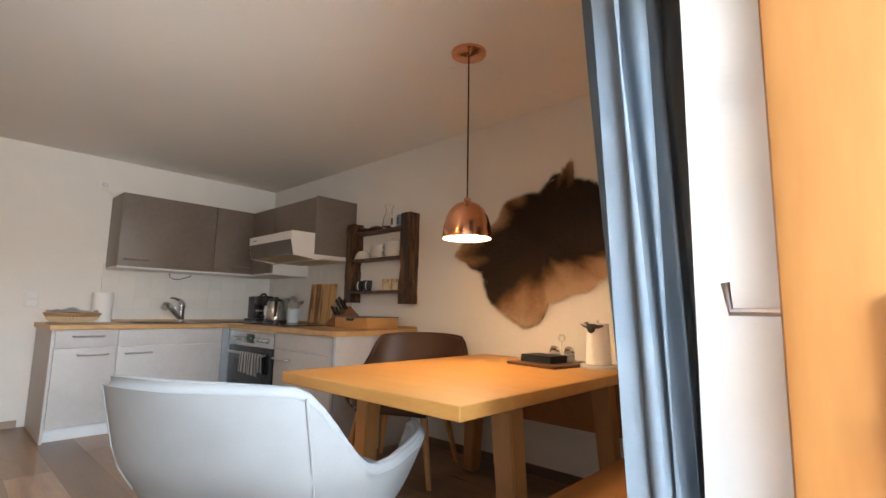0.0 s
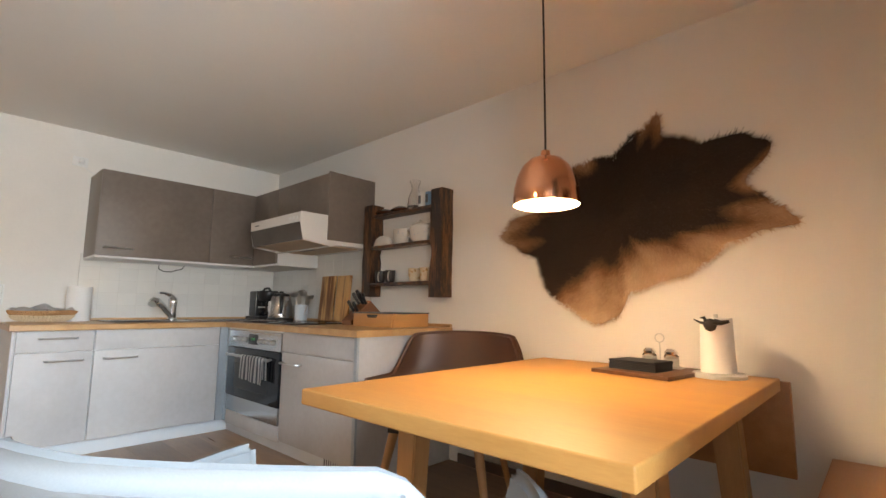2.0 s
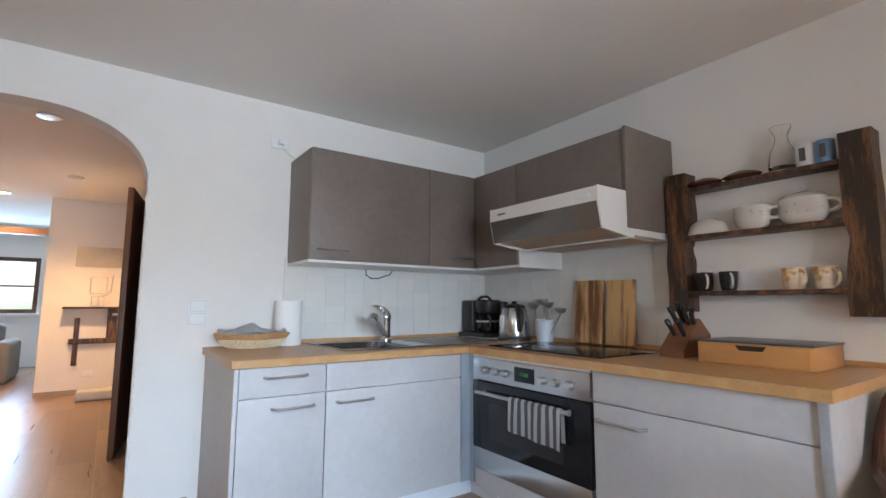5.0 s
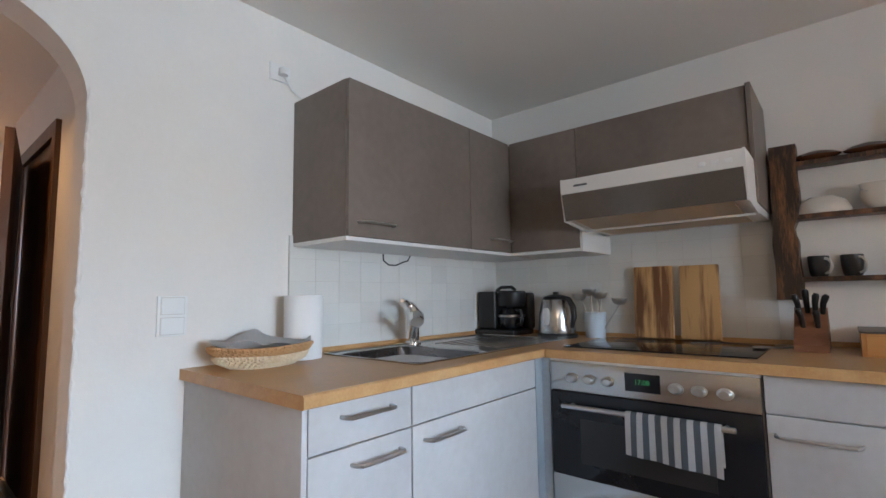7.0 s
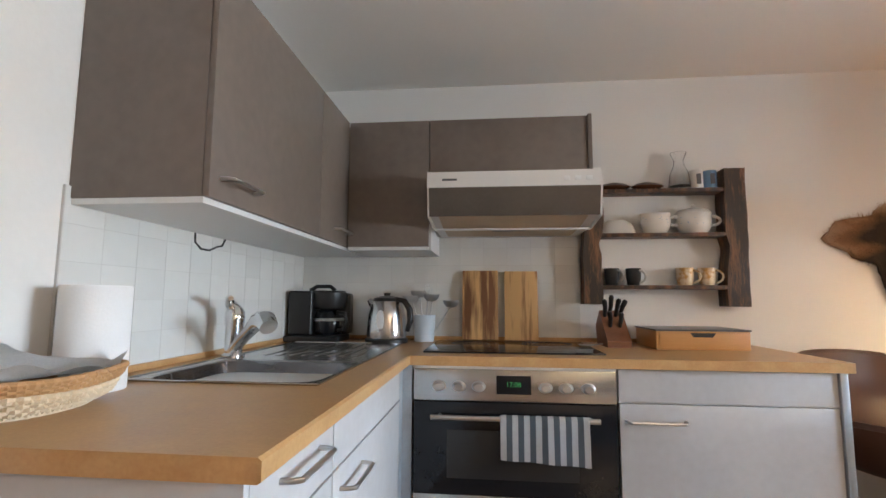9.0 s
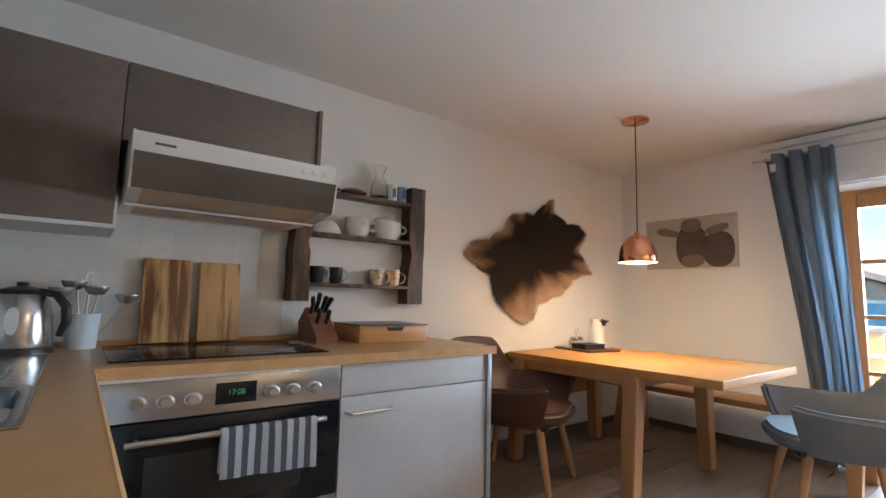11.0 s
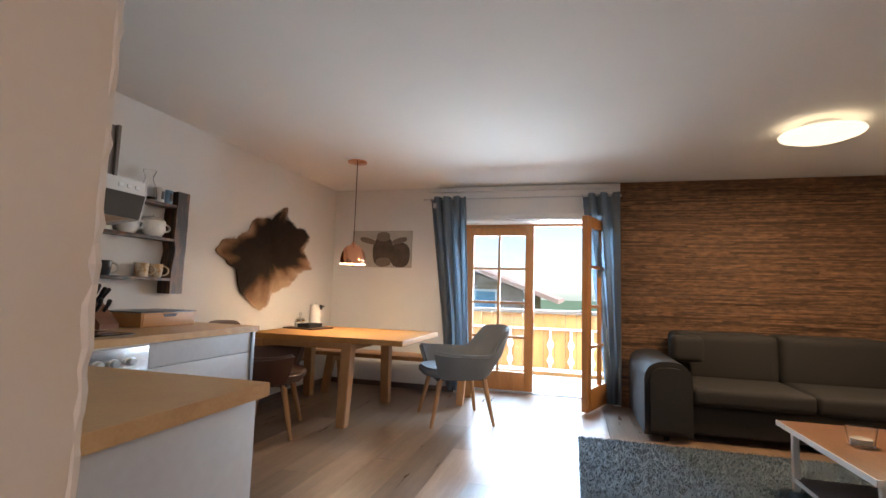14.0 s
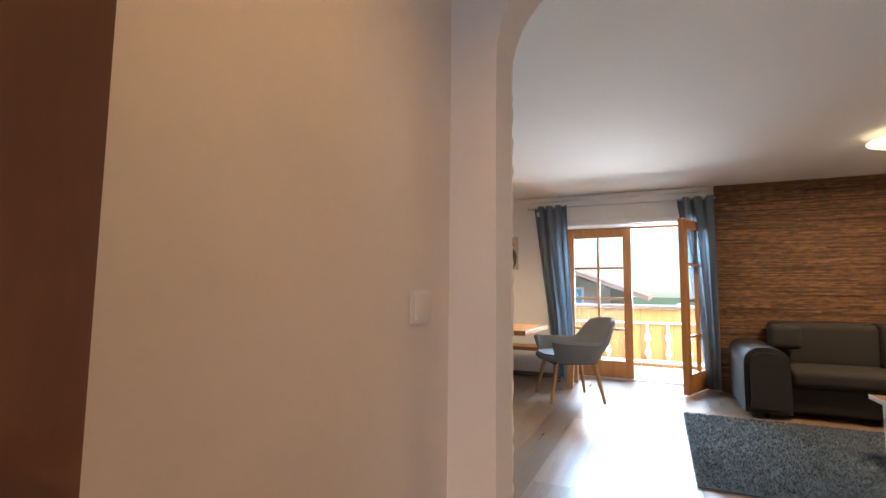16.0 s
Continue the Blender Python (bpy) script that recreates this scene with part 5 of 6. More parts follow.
ut = thing("utensil_jar", (0.79, -0.12, Z9), "pale blue jar filled with kitchen utensils", "utensil jar")
part("jar", lathe([(0, 0), (0.056, 0), (0.064, 0.14), (0.066, 0.15), (0.060, 0.15), (0.053, 0.01), (0, 0.01)], (0.79, -0.12, Z9), 32), "blue_jar", ut)
rnd = random.Random(4)
for i, (dx, dy, hh, kind) in enumerate(((-0.07, -0.03, 0.24, "ladle"), (-0.03, 0.02, 0.27, "spoon"), (0.05, -0.01, 0.25, "ladle"), (0.165, -0.01, 0.215, "ladle"), (0.015, 0.03, 0.26, "whisk"))):
    base = Vector((0.79 + dx * 0.2, -0.12 + dy * 0.2, Z9 + 0.02))
    tip = Vector((0.79 + dx, -0.12 + dy, Z9 + hh))
    ud = part(kind, tube([base, tip], 0.0045, 8), "satin", ut)
    if kind in ("ladle", "spoon"):
        part("bowl_end", lathe([(0, 0), (0.028, 0.005), (0.043, 0.024), (0.046, 0.042), (0.041, 0.042), (0.026, 0.015), (0, 0.010)], tip - Vector((0.01, 0, 0.022)), 18, sy=0.7), "satin", ud)
    else:
        for a in range(5):
            ca, sa = math.cos(a * 1.256), math.sin(a * 1.256)
            part("wire", tube([tip + Vector((ca * 0.022 * math.sin(t), sa * 0.022 * math.sin(t), 0.07 * (1 - math.cos(t)) / 2)) for t in [i2 * 0.314 for i2 in range(11)]], 0.0012, 5), "satin", ud)

for x0, x1, dz in ((0.985, 1.195, 0.0), (1.232, 1.425, -0.004)):
    bm = B(x0, x1, -0.012, 0.012, 0, 0.405 + dz, 0.006, 2)
    bmesh.ops.rotate(bm, verts=bm.verts, cent=(0, 0, 0), matrix=Matrix.Rotation(radians(-5), 3, 'X'))
    bmesh.ops.translate(bm, verts=bm.verts, vec=(0, -0.066, Z9 + 0.008))
    solo("cutting_board", bm, "board", "striped olive-wood cutting board leaning on the tiles", "cutting board", ((x0 + x1) / 2, -0.066, Z9), "cutting boards")

kb = thing("knife_block", (1.84, -0.2, Z9), "wooden knife block with dark-handled knives", "knife block")
bm = slab([(-0.34, 0.0), (-0.10, 0.0), (-0.07, 0.10), (-0.17, 0.185), (-0.345, 0.03)], "x", 1.765, 1.885)
bmesh.ops.translate(bm, verts=bm.verts, vec=(0, 0, Z9))
part("block", bm, "knife_wood", kb, deg=30)
for i, (x, q, l) in enumerate(((1.787, 0.15, 0.125), (1.815, 0.05, 0.145), (1.842, 0.15, 0.13), (1.866, 0.10, 0.115), (1.80, 0.75, 0.11), (1.85, 0.75, 0.10))):
    y0, zz = -0.19 - 0.10 * q, Z9 + 0.165 - 0.085 * q
    lean = 0.010 * (i % 4 - 1.2)
    part("knife_handle", tube([(x, y0 + 0.02, zz - 0.02), (x + lean * 0.4, y0 - l * 0.25, zz + l * 0.42), (x + lean, y0 - l * 0.36, zz + l * 0.66), (x + lean * 1.3, y0 - l * 0.38, zz + l * 0.74)], 0.012, 10, taper=[0.009, 0.012, 0.014, 0.009]), "black", kb, "dark rounded handle")
sp = thing("spoon", (1.72, -0.30, 0.909), "steel serving spoon lying on the hob", "spoon")
part("shaft", tube([(1.78, -0.22, 0.912), (1.68, -0.33, 0.913)], 0.004, 8), "satin", sp)
part("bowl", lathe([(0, 0), (0.03, 0.003), (0.04, 0.009), (0.03, 0.007), (0, 0.004)], (1.655, -0.36, 0.9092), 18, sx=1.0, sy=1.3), "satin", sp)

bb = thing("bamboo_drawer_box", (2.2, -0.28, Z9), "bamboo drawer box with a dark top", "storage box")
part("case", B(1.985, 2.425, -0.43, -0.10, Z9, Z9 + 0.09, 0.003), "bamboo", bb)
part("top_plate", B(1.98, 2.43, -0.437, -0.095, Z9 + 0.091, Z9 + 0.099, 0.002), "slate", bb, "dark glass top")
part("drawer", B(2.0, 2.41, -0.4345, -0.428, Z9 + 0.010, Z9 + 0.082, 0.002), "bamboo", bb)
part("finger_slot", slab([(2.145, Z9 + 0.083), (2.265, Z9 + 0.083), (2.25, Z9 + 0.062), (2.16, Z9 + 0.062)], "y", -0.4355, -0.433), "black", bb, "dark finger slot")

# cable under the wall cabinet, socket and switches
cb = thing("loose_cable", (0.012, -1.0, 1.40), "dark loose cable hanging below the wall cabinet", "cable")
part("cord", tube([(0.012, -1.12, 1.42), (0.014, -1.12, 1.375), (0.014, -1.08, 1.352), (0.014, -1.02, 1.352), (0.014, -0.97, 1.372), (0.014, -0.93, 1.38), (0.012, -0.90, 1.42)], 0.004, 8), "cable", cb)


def wall_plate(name, cy, cz, w, h, n, label, cat, x=0.0):
    p = thing(name, (x, cy, cz), label, cat)
    part("frame", B(x, x + 0.013, cy - w / 2, cy + w / 2, cz - h / 2, cz + h / 2, 0.003), "white_plastic", p)
    for i in range(n):
        z = cz - h / 2 + h * (i + 0.5) / n
        if name == "wall_socket":
            bm = lathe([(0.0, 0.004), (0.030, 0.004), (0.033, 0.012), (0.036, 0.013), (0.036, 0.0)], (0, 0, 0), 24)
            bmesh.ops.rotate(bm, verts=bm.verts, cent=(0, 0, 0), matrix=Matrix.Rotation(radians(90), 3, 'Y'))
            bmesh.ops.translate(bm, verts=bm.verts, vec=(x, cy, z))
            part("socket_ring", bm, "snow_white", p)
        else:
            part("seam", B(x + 0.012, x + 0.0135, cy - w / 2 + 0.010, cy + w / 2 - 0.010, z - h / n / 2 + 0.005, z + h / n / 2 - 0.005), "grout", p, "grey seam round the rocker")
            part("rocker", B(x + 0.0125, x + 0.018, cy - w / 2 + 0.0125, cy + w / 2 - 0.0125, z - h / n / 2 + 0.0075, z + h / n / 2 - 0.0075, 0.002), "white_plastic", p)
    return p


so = wall_plate("wall_socket", -1.765, 2.195, 0.105, 0.08, 1, "white wall socket with a plugged-in white cable", "socket")
part("plug", lathe([(0.0, 0), (0.022, 0), (0.02, 0.03), (0.008, 0.04), (0, 0.04)], (0.03, -1.76, 2.18), 16), "white_plastic", so)
part("cord", tube([(0.03, -1.755, 2.175), (0.03, -1.715, 2.13), (0.025, -1.675, 2.11), (0.02, -1.635, 2.095)], 0.004, 8), "white_plastic", so)
wall_plate("light_switch", -2.19, 1.085, 0.105, 0.15, 2, "white double light switch on the wall", "switch")

# uneven plaster along the archway's corner
rnd = random.Random(12)
structure("plaster_edge", tube([(-0.004 + rnd.uniform(-0.003, 0.003), AY0 + 0.004 + rnd.uniform(-0.003, 0.002), 0.001 + i * 0.0236) for i in range(81)], 0.007, 7, taper=[rnd.uniform(0.004, 0.010) for i in range(81)]), "rough_plaster", "rough uneven plaster edge of the archway", "plaster")

# ---- living room ----
sw = solo("slat_wall", B(EX - 0.02, EX - 0.001, SY + 0.001, -3.53, 0.0, H - 0.002), "strip", "wall cladding of thin dark brown reclaimed wood strips", "wall", (EX, -4.8, 0), kind="structure", smooth=False)
rnd = random.Random(11)
verts, faces = [], []
z = 0.004
while z < H - 0.02:
    hh = rnd.uniform(0.008, 0.017)
    y = SY + 0.002
    while y < -3.535:
        L = min(rnd.uniform(0.10, 0.62), -3.532 - y)
        d = rnd.uniform(0.004, 0.022)
        a = len(verts)
        x0, x1 = EX - 0.02 - d, EX - 0.019
        for xx in (x0, x1):
            for yy, zz in ((y + 0.0008, z), (y + L - 0.0008, z), (y + L - 0.0008, z + hh - 0.0012), (y + 0.0008, z + hh - 0.0012)):
                verts.append((xx - EX, yy + 4.8, zz))
        faces += [(a, a + 3, a + 2, a + 1), (a, a + 1, a + 5, a + 4), (a + 1, a + 2, a + 6, a + 5), (a + 2, a + 3, a + 7, a + 6), (a + 3, a, a + 4, a + 7)]
        y += L
    z += hh
me = bpy.data.meshes.new("wood_strips")
me.from_pydata(verts, [], faces)
me.materials.append(M["strip"])
st = new("wood_strips", me)
st.parent = sw
st["kind"] = "stuff"

sf = thing("sofa", (4.6, -4.7, 0), "dark brown upholstered sofa with rounded arms", "sofa")
part("base", B(4.04, 5.10, -5.95, -3.96, 0.06, 0.30, 0.03, 3), "sofa", sf)


def sofa_arm(y0, y1):
    pts = [(y0, 0.05), (y1, 0.05)]
    w = y1 - y0
    for i in range(13):
        a = math.pi * i / 12
        pts.append(((y0 + y1) / 2 + w / 2 * math.copysign(abs(math.cos(a)) ** 0.7, math.cos(a)), 0.50 + 0.15 * math.sin(a)))
    bm = slab(pts, "x", 3.90, 5.08)
    ed = [e2 for e2 in bm.edges if abs(e2.verts[0].co.x - e2.verts[1].co.x) < 1e-5]
    bmesh.ops.bevel(bm, geom=ed, offset=0.045, segments=4, affect='EDGES')
    return bm


part("armrest", sofa_arm(-3.97, -3.60), "sofa", sf, deg=60)
part("armrest", sofa_arm(-6.12, -5.76), "sofa", sf, deg=60)
for y0, y1 in ((-4.86, -3.98), (-5.75, -4.87)):
    part("seat_cushion", B(3.98, 4.86, y0, y1, 0.30, 0.45, 0.05, 4), "sofa", sf)
    bm = B(4.66, 5.10, y0, y1, 0.40, 0.86, 0.08, 4)
    part("back_cushion", bm, "sofa", sf)
for x in (4.02, 5.0):
    for y in (-3.78, -5.9):
        part("foot", lathe([(0.02, 0), (0.03, 0.06), (0, 0.06)], (x, y, 0), 14), "black", sf)
solo("throw_pillow", B(4.42, 4.58, -4.18, -3.90, 0.60, 0.84, 0.06, 4), "sofa", "dark pillow resting on the sofa arm", "pillow", (4.50, -4.04, 0.60))

# shaggy rug
RX0, RX1, RY0, RY1 = 1.88, 3.81, -5.45, -3.065
rg = thing("shaggy_rug", (2.85, -4.2, 0), "blue-grey shaggy rug on the laminate floor", "rug")
part("backing", B(RX0, RX1, RY0, RY1, 0.001, 0.012, 0.004), "rug", rg)
rnd = random.Random(5)
verts, faces = [], []
for k in range(52000):
    x, y = rnd.uniform(RX0 + 0.005, RX1 - 0.005), rnd.uniform(RY0 + 0.005, RY1 - 0.005)
    a = rnd.uniform(0, 6.283)
    l, w = rnd.uniform(0.012, 0.03), 0.0035
    h2 = rnd.uniform(0.016, 0.034)
    i = len(verts)
    cx, cy = math.cos(a), math.sin(a)
    verts += [(x - cy * w - 2.85, y + cx * w + 4.2, 0.010), (x + cy * w - 2.85, y - cx * w + 4.2, 0.010), (x + cx * l - 2.85, y + cy * l + 4.2, h2)]
    faces.append((i, i + 1, i + 2))
me = bpy.data.meshes.new("tufting")
me.from_pydata(verts, [], faces)
me.materials.append(M["rug"])
pile = new("tufting", me)
pile.parent = rg
pile["kind"] = "stuff"

# coffee table
ct = thing("coffee_table", (2.66, -4.85, 0), "low walnut coffee table with white edges and a lower shelf", "coffee table")
CX0, CX1, CY0, CY1 = 2.125, 3.17, -5.72, -4.285
part("tabletop", B(CX0, CX1, CY0, CY1, 0.402, 0.43, 0.002), "ctop", ct)
bm = B(CX0 - 0.004, CX1 + 0.004, CY1, CY1 + 0.006, 0.400, 0.4305)
box(bm, CX0 - 0.006, CX0, CY0, CY1, 0.400, 0.4305)
part("edge_band", bm, "white_plastic", ct, "white edge band")
part("lower_shelf", B(CX0 + 0.10, CX1 - 0.06, CY0 + 0.06, CY1 - 0.06, 0.085, 0.105, 0.002), "slate", ct)
part("shelf_edge", B(CX0 + 0.10, CX1 - 0.06, CY1 - 0.06, CY1 - 0.055, 0.083, 0.107), "white_plastic", ct, "white edge band")
for x in (CX0 + 0.09, CX1 - 0.07):
    for y in (CY0 + 0.07, CY1 - 0.07):
        part("leg", beam(bmesh.new(), (x, y, 0.402), (x, y, 0.012), 0.035, 0.035, 0.035, 0.035, 0.003), "white_metal", ct, "light metal leg")
cd = thing("candle_glass", (2.72, -4.52, 0.43), "glass tumbler with a pale candle on the coffee table", "candle")
part("glass", lathe([(0.055, 0), (0.07, 0.09), (0.067, 0.09), (0.052, 0.006), (0, 0.006)], (2.72, -4.52, 0.4305), 28), "glass", cd)
part("candle", lathe([(0, 0.007), (0.046, 0.007), (0.05, 0.035), (0, 0.036)], (2.72, -4.52, 0.4305), 24), "ceramic", cd)
solo("small_dish", lathe([(0, 0), (0.06, 0), (0.09, 0.02), (0.085, 0.022), (0.055, 0.006), (0, 0.006)], (2.80, -4.82, 0.4305), 28), "ceramic", "small pale dish on the coffee table", "dish", (2.80, -4.82, 0.43))
solo("magazine", B(2.45, 2.75, -4.85, -4.50, 0.1055, 0.118, 0.002), "blue_tin", "blue magazine on the lower table shelf", "magazine", (2.6, -4.6, 0.1055))

# ceiling lamp
cl = thing("ceiling_lamp", (3.50, -4.74, H), "round flat ceiling lamp with a glowing warm diffuser", "ceiling lamp")
part("housing", lathe([(0, -0.001), (0.12, -0.001), (0.12, -0.06), (0.14, -0.062), (0, -0.062)], (3.50, -4.74, H), 48), "white_metal", cl)
part("diffuser", lathe([(0.0, -0.062), (0.252, -0.062), (0.258, -0.07), (0.252, -0.08), (0.19, -0.104), (0.10, -0.117), (0, -0.121)], (3.50, -4.74, H), 56), "diffuser", cl, "warm glowing opal diffuser").visible_shadow = False

# ---- hall ----
hinge = Vector((-2.10, -2.385, 0))
tip = Vector((-1.21, -2.54, 0))
dd = thing("hall_door", hinge, "dark brown wooden hall door standing ajar", "door", m=Matrix.Translation(hinge) @ Matrix.Rotation(math.atan2((tip - hinge).y, (tip - hinge).x), 4, 'Z'))
part("leaf", B(0, 0.903, -0.02, 0.02, 0.01, 2.03, 0.003), "dark_door", dd)
part("door_handle", tube([(0.84, -0.02, 1.05), (0.84, -0.06, 1.05), (0.73, -0.065, 1.05)], 0.009), "satin", dd, "metal door handle")
structure("door_casing", B(-1.24, -1.16, -2.37, -2.344, 0, 2.11), "dark_door", "dark brown door casing", "door frame")
structure("door_casing", B(-2.24, -2.16, -2.37, -2.344, 0, 2.11), "dark_door", "dark brown door casing", "door frame")
structure("door_casing", B(-2.16, -1.24, -2.37, -2.344, 2.03, 2.11), "dark_door", "dark brown door casing", "door frame")
# the wall has no opening: a thin dark sheet paints the doorway's shade
structure("doorway_shade_sheet", B(-2.16, -1.24, -2.348, -2.3435, 0, 2.03), "dark_door", "dark sheet standing for the shaded doorway behind the hall door", "doorway")
hs = thing("light_switch", (-0.34, -2.345, 1.10), "white light switch on the hall wall", "switch")
part("frame", B(-0.392, -0.288, -2.352, -2.345, 1.063, 1.143, 0.002), "white_plastic", hs)
part("rocker", B(-0.378, -0.302, -2.356, -2.351, 1.073, 1.133, 0.0015), "white_plastic", hs)
for hx, hy in ((-1.15, -3.06), (-3.12, -3.0), (-4.5, -3.76)):
    hl = thing("ceiling_spot", (hx, hy, H), "recessed warm ceiling spotlight", "spotlight", "hall spotlights")
    part("ring", lathe([(0.055, -0.001), (0.075, -0.001), (0.072, -0.010), (0.055, -0.012)], (hx, hy, H), 28), "satin", hl)
    part("lens", lathe([(0, -0.003), (0.055, -0.003), (0.055, -0.006), (0, -0.008)], (hx, hy, H), 24), "spot_glow", hl, "glowing warm lens").visible_shadow = False
hw = thing("wooden_wall_shelf", (-4.5, -2.95, 1.05), "small dark wooden shelf with an angular bracket", "shelf")
part("shelf_board", B(-4.499, -4.30, -3.09, -2.42, 1.065, 1.09, 0.004), "rustic", hw)
part("bracket_post", B(-4.499, -4.44, -2.63, -2.52, 0.66, 1.065, 0.004), "rustic", hw)
part("bracket_arm", B(-4.499, -4.435, -3.01, -2.52, 0.625, 0.69, 0.004), "rustic", hw)
part("bracket_stick", B(-4.499, -4.45, -2.965, -2.91, 0.36, 0.95, 0.004), "rustic", hw)
wd = thing("wire_ornament", (-4.4, -2.72, 1.09), "bent wire ornament standing on the small shelf", "ornament")
for y0, y1, z0, z1 in ((-2.81, -2.68, 1.10, 1.22), (-2.83, -2.66, 1.26, 1.46)):
    part("wire_frame", tube([(-4.40, y0, z0), (-4.40, y1, z0), (-4.40, y1, z1), (-4.40, y0, z1), (-4.40, y0, z0)], 0.007, 8), "satin", wd)
part("wire", tube([(-4.40, -2.74, 1.092), (-4.40, -2.74, 1.22), (-4.40, -2.66, 1.24), (-4.40, -2.61, 1.29), (-4.40, -2.60, 1.50)], 0.008, 8), "satin", wd)
pf = thing("pale_picture", (-4.499, -2.9, 1.6), "pale framed picture on the hall wall", "picture")
part("panel", B(-4.499, -4.48, -3.01, -2.48, 1.60, 1.86, 0.004), "canvas", pf)
solo("floor_cushion", B(-4.12, -3.90, -2.87, -2.42, 0.0, 0.12, 0.035, 4), "cushion", "low pale cushion lying on the hall floor", "cushion", (-4.0, -2.65, 0))
wall_plate("wall_socket", -2.79, 0.25, 0.105, 0.08, 1, "white wall socket low on the hall wall", "socket", x=-4.4995)

# far window and sofa
wf = thing("window_1", (-8.2, -4.6, 0.95), "far window with dark red-brown frame", "window", kind="structure")
for y0, y1 in ((-5.5, -5.43), (-4.64, -4.56), (-3.77, -3.70)):
    part("window_frame", B(-8.32, -8.24, y0, y1, 0.95, 1.95, 0.004), "dark_door", wf)
for z0, z1 in ((0.95, 1.02), (1.42, 1.45), (1.88, 1.95)):
    for y0, y1 in ((-5.43, -4.64), (-4.56, -3.77)):
        part("window_frame", B(-8.315, -8.245, y0, y1, z0, z1, 0.004), "dark_door", wf)
for y0, y1 in ((-5.43, -4.64), (-4.56, -3.77)):
    p = part("pane", B(-8.283, -8.277, y0, y1, 1.02, 1.88), "pane", wf, smooth=False)
    p.visible_shadow = False
part("window_sill", B(-8.2, -8.05, -5.55, -3.65, 0.91, 0.95, 0.006), "white_plastic", wf)
structure("beam", B(-5.05, -4.93, SY, -3.30, 2.02, 2.10, 0.006), "dark_door", "dark timber beam across the passage", "beam")
fs = thing("far_sofa", (-6.5, -4.8, 0), "brown sofa in the far room", "sofa")
part("base", B(-7.0, -5.9, -5.6, -3.95, 0.001, 0.40, 0.06, 4), "far_sofa", fs)
part("backrest", B(-7.25, -6.9, -5.6, -3.95, 0.001, 0.80, 0.08, 4), "far_sofa", fs)
part("armrest", B(-7.0, -5.9, -3.95, -3.72, 0.001, 0.58, 0.08, 4), "far_sofa", fs)
solo("blanket", B(-6.7, -6.1, -4.5, -4.0, 0.402, 0.45, 0.02, 3), "cloth", "pale blanket lying on the far sofa", "blanket", (-6.4, -4.25, 0.402))

# ---- outside ----
structure("balcony_floor", B(5.605, 7.15, -7.5, 1.5, -0.25, -0.02), "concrete", "pale concrete balcony floor", "balcony floor")
structure("ground", B(-400, 600, -500, 500, -3.3, -3.0), "grass", "meadow ground below the balcony", "ground")
br = thing("balcony_railing", (7.0, -3, -0.02), "balcony railing with white turned balusters and orange boards", "railing")
part("handrail", B(6.92, 7.06, -7.4, 1.4, 0.90, 0.96, 0.01), "mid_print", br, "weathered brown handrail")
part("upper_rail", B(6.96, 7.0, -7.4, 1.4, 0.66, 0.69, 0.004), "stone_white", br)
part("lower_rail", B(6.95, 7.01, -7.4, 1.4, 0.04, 0.09, 0.004), "stone_white", br)
prof = [(0.016, 0.09), (0.02, 0.14), (0.045, 0.18), (0.05, 0.21), (0.022, 0.27), (0.018, 0.34), (0.024, 0.37), (0.05, 0.42), (0.045, 0.47), (0.018, 0.52), (0.016, 0.66)]
y = -7.2
while y < 1.3:
    part("baluster", lathe(prof, (6.98, y, 0), 12), "stone_white", br)
    y += 0.30
y = -7.4
while y < 1.4:
    part("board", B(7.02, 7.045, y + 0.003, y + 0.157, -0.02, 0.90, 0.003), "orange_board", br)
    y += 0.16
for y in (-7.3, -4.3, -0.8, 1.3):
    part("post", B(6.94, 7.015, y - 0.04, y + 0.04, -0.02, 0.90, 0.006), "mid_print", br)

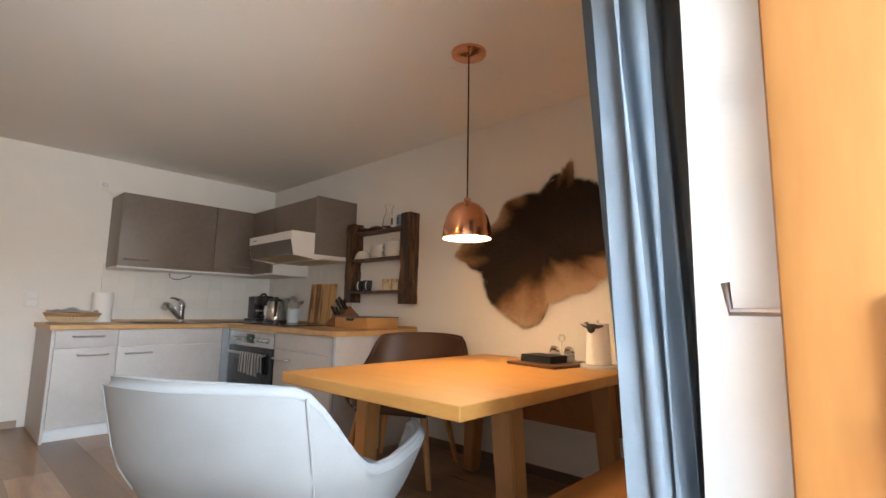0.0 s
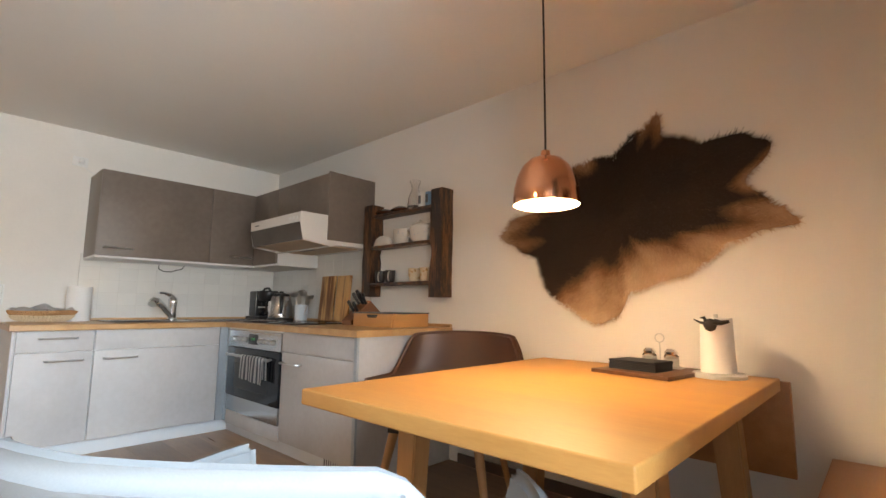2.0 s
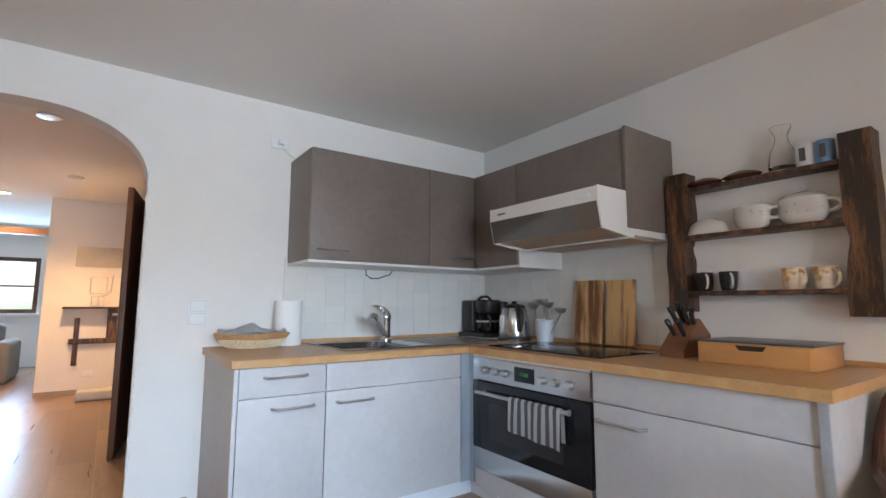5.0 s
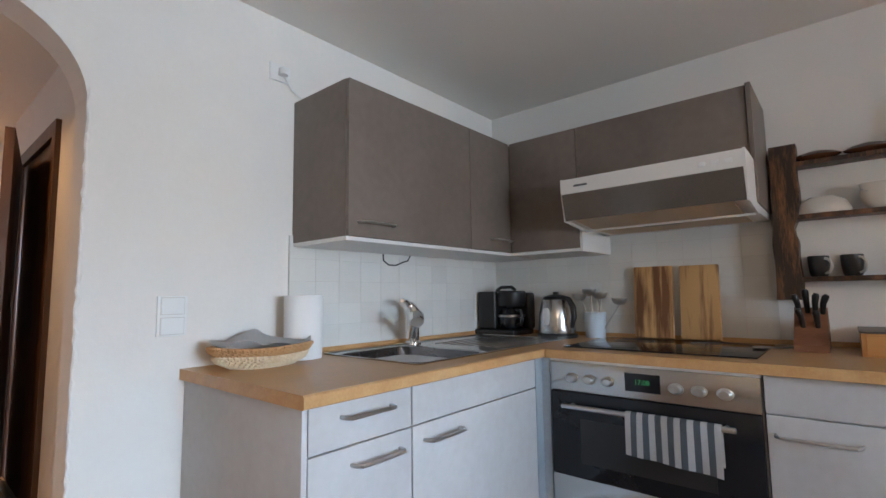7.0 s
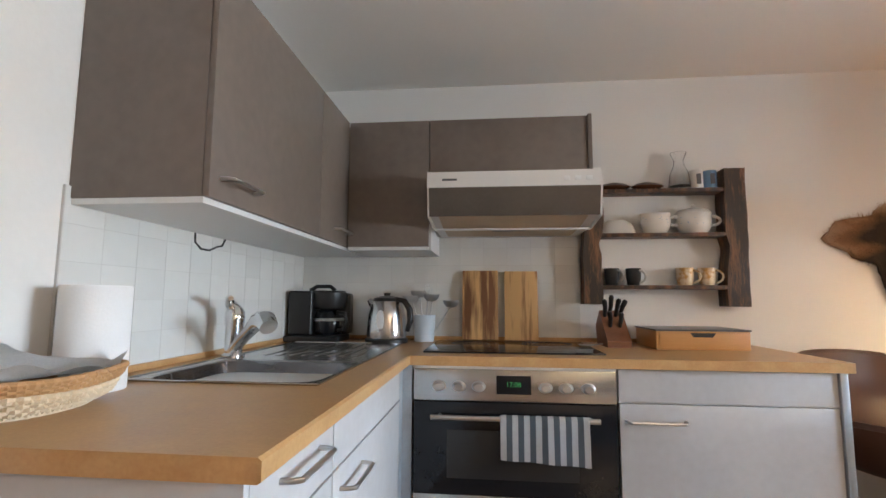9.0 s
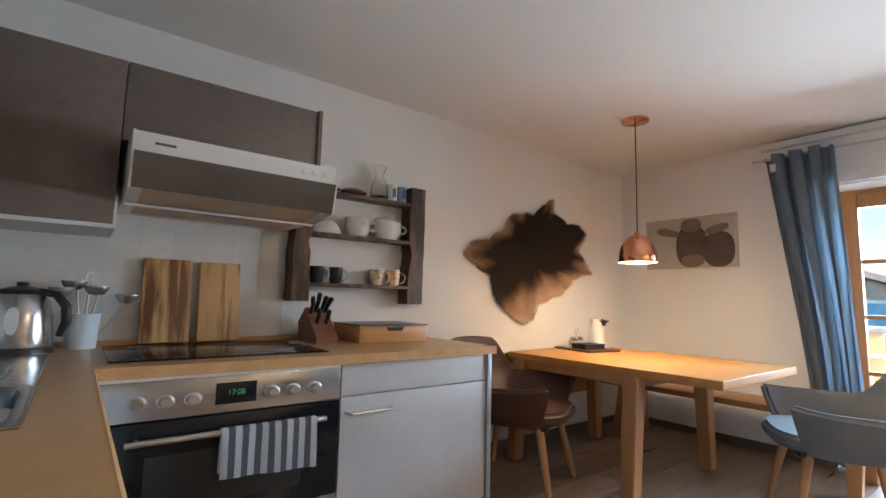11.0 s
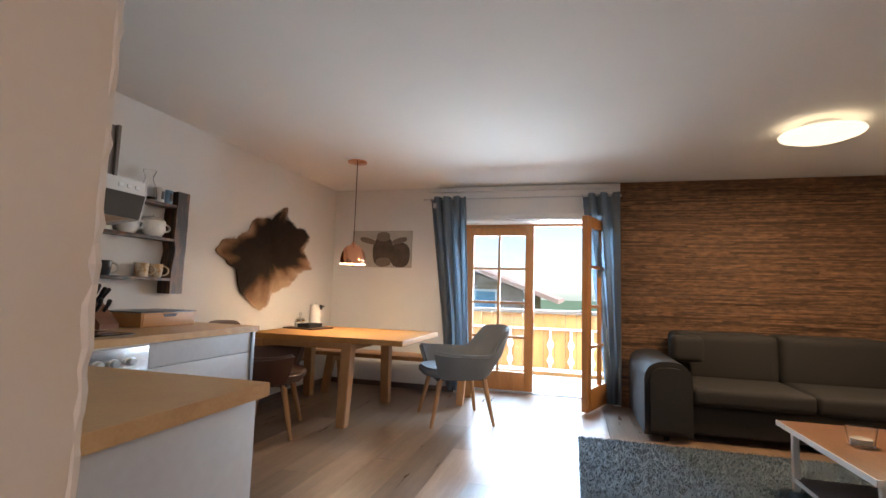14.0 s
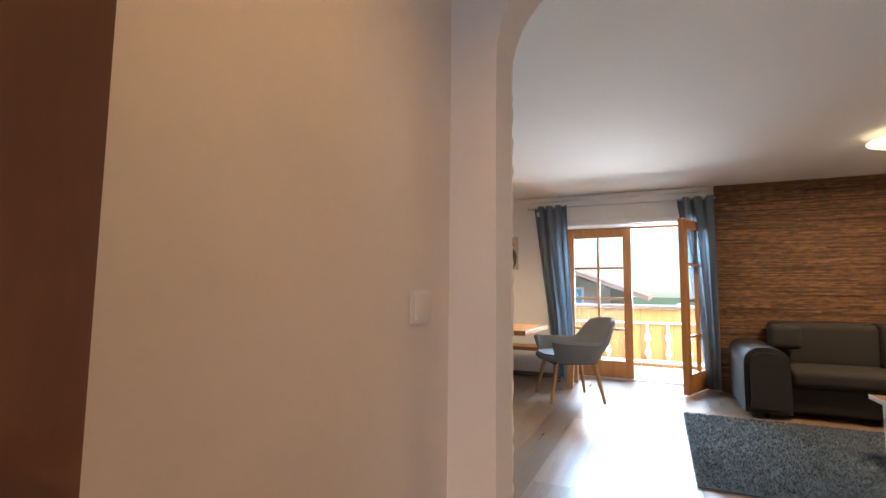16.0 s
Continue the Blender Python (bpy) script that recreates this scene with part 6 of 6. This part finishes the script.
hs2 = thing("chalet", (24, -4.5, -3.0), "alpine house with a low gable roof", "house")
part("wall", slab([(-1.0, -3.0), (-1.0, 1.35), (3.5, 2.95), (8.0, 1.35), (8.0, -3.0)], "x", 20, 32), "facade", hs2)
for s in (-1, 1):
    a, b = (3.5, 3.25), (3.5 + s * 6.0, 1.05)
    part("roof", slab([a, b, (b[0], b[1] - 0.18), (a[0], a[1] - 0.18)], "x", 18.8, 33), "roof", hs2)
for y in (0.6, 3.2, 5.8):
    for z in (-1.6, 0.55):
        w = part("window", B(19.93, 20.02, y - 0.5, y + 0.5, z - 0.1, z + 0.85, 0.01), "white_plastic", hs2)
        part("pane", B(19.91, 19.935, y - 0.42, y + 0.42, z, z + 0.75), "blue_glass", w, "window pane with a blue reflection painted on")
hs3 = thing("chalet", (30, -14, -3.0), "distant house with a tiled roof", "house")
part("wall", B(30, 40, -18, -8.5, -3, 0.4), "facade", hs3)
part("roof", slab([(28.6, 0.15), (35, 2.0), (41.4, 0.15), (41.4, 0.0), (28.6, 0.0)], "y", -18.6, -7.9), "roof", hs3)

# ---- tiles and planks ----


def shared(name, bm, material):
    me = bpy.data.meshes.new(name)
    bmesh.ops.recalc_face_normals(bm, faces=bm.faces)
    bm.to_mesh(me)
    bm.free()
    me.materials.append(M[material])
    return me


TW, TH = 0.1405, 0.1055
tile_n = shared("tile", B(0.0009, TW - 0.0009, -0.010, -0.005, 0.0009, TH - 0.0009), "tile")
tile_w = shared("tile", B(0.005, 0.010, 0.0009, TW - 0.0009, 0.0009, TH - 0.0009), "tile")
for j in range(6):
    for i in range(12):
        z = 0.907 + j * TH
        if j < (6 if i >= 6 else 5):
            piece("tile", tile_n, bsn, (0.006 + i * TW, 0, z))
        if j < 5 and i < 12:
            piece("tile", tile_w, bsw, (0, -0.012 - (i + 1) * TW, z)) if z + TH < 1.46 else None

PW, PL = 0.235, 1.62
plank_full = shared("plank", B(0.0006, PL - 0.0006, 0.0006, PW - 0.0006, -0.010, 0.0), "plank")
row = 0
y = SY
while y < -0.02:
    off = (row * 0.61) % PL
    x = -8.2 + off - PL
    while x < EX + 0.3:
        a, b = max(x, -8.2), min(x + PL, EX + 0.33)
        y1 = min(y + PW, -0.001)
        if b - a > 0.05 and not (a > -0.1 and y > -2.0 and b < 0.6):
            whole = abs(b - a - PL) < 0.01 and abs(y1 - y - PW) < 0.01
            if whole:
                piece("plank", plank_full, floor, (a, y, 0))
            else:
                piece("plank", shared("plank", B(0.0006, b - a - 0.0006, 0.0006, y1 - y - 0.0006, -0.010, 0.0), "plank"), floor, (a, y, 0))
        x += PL
    y += PW
    row += 1
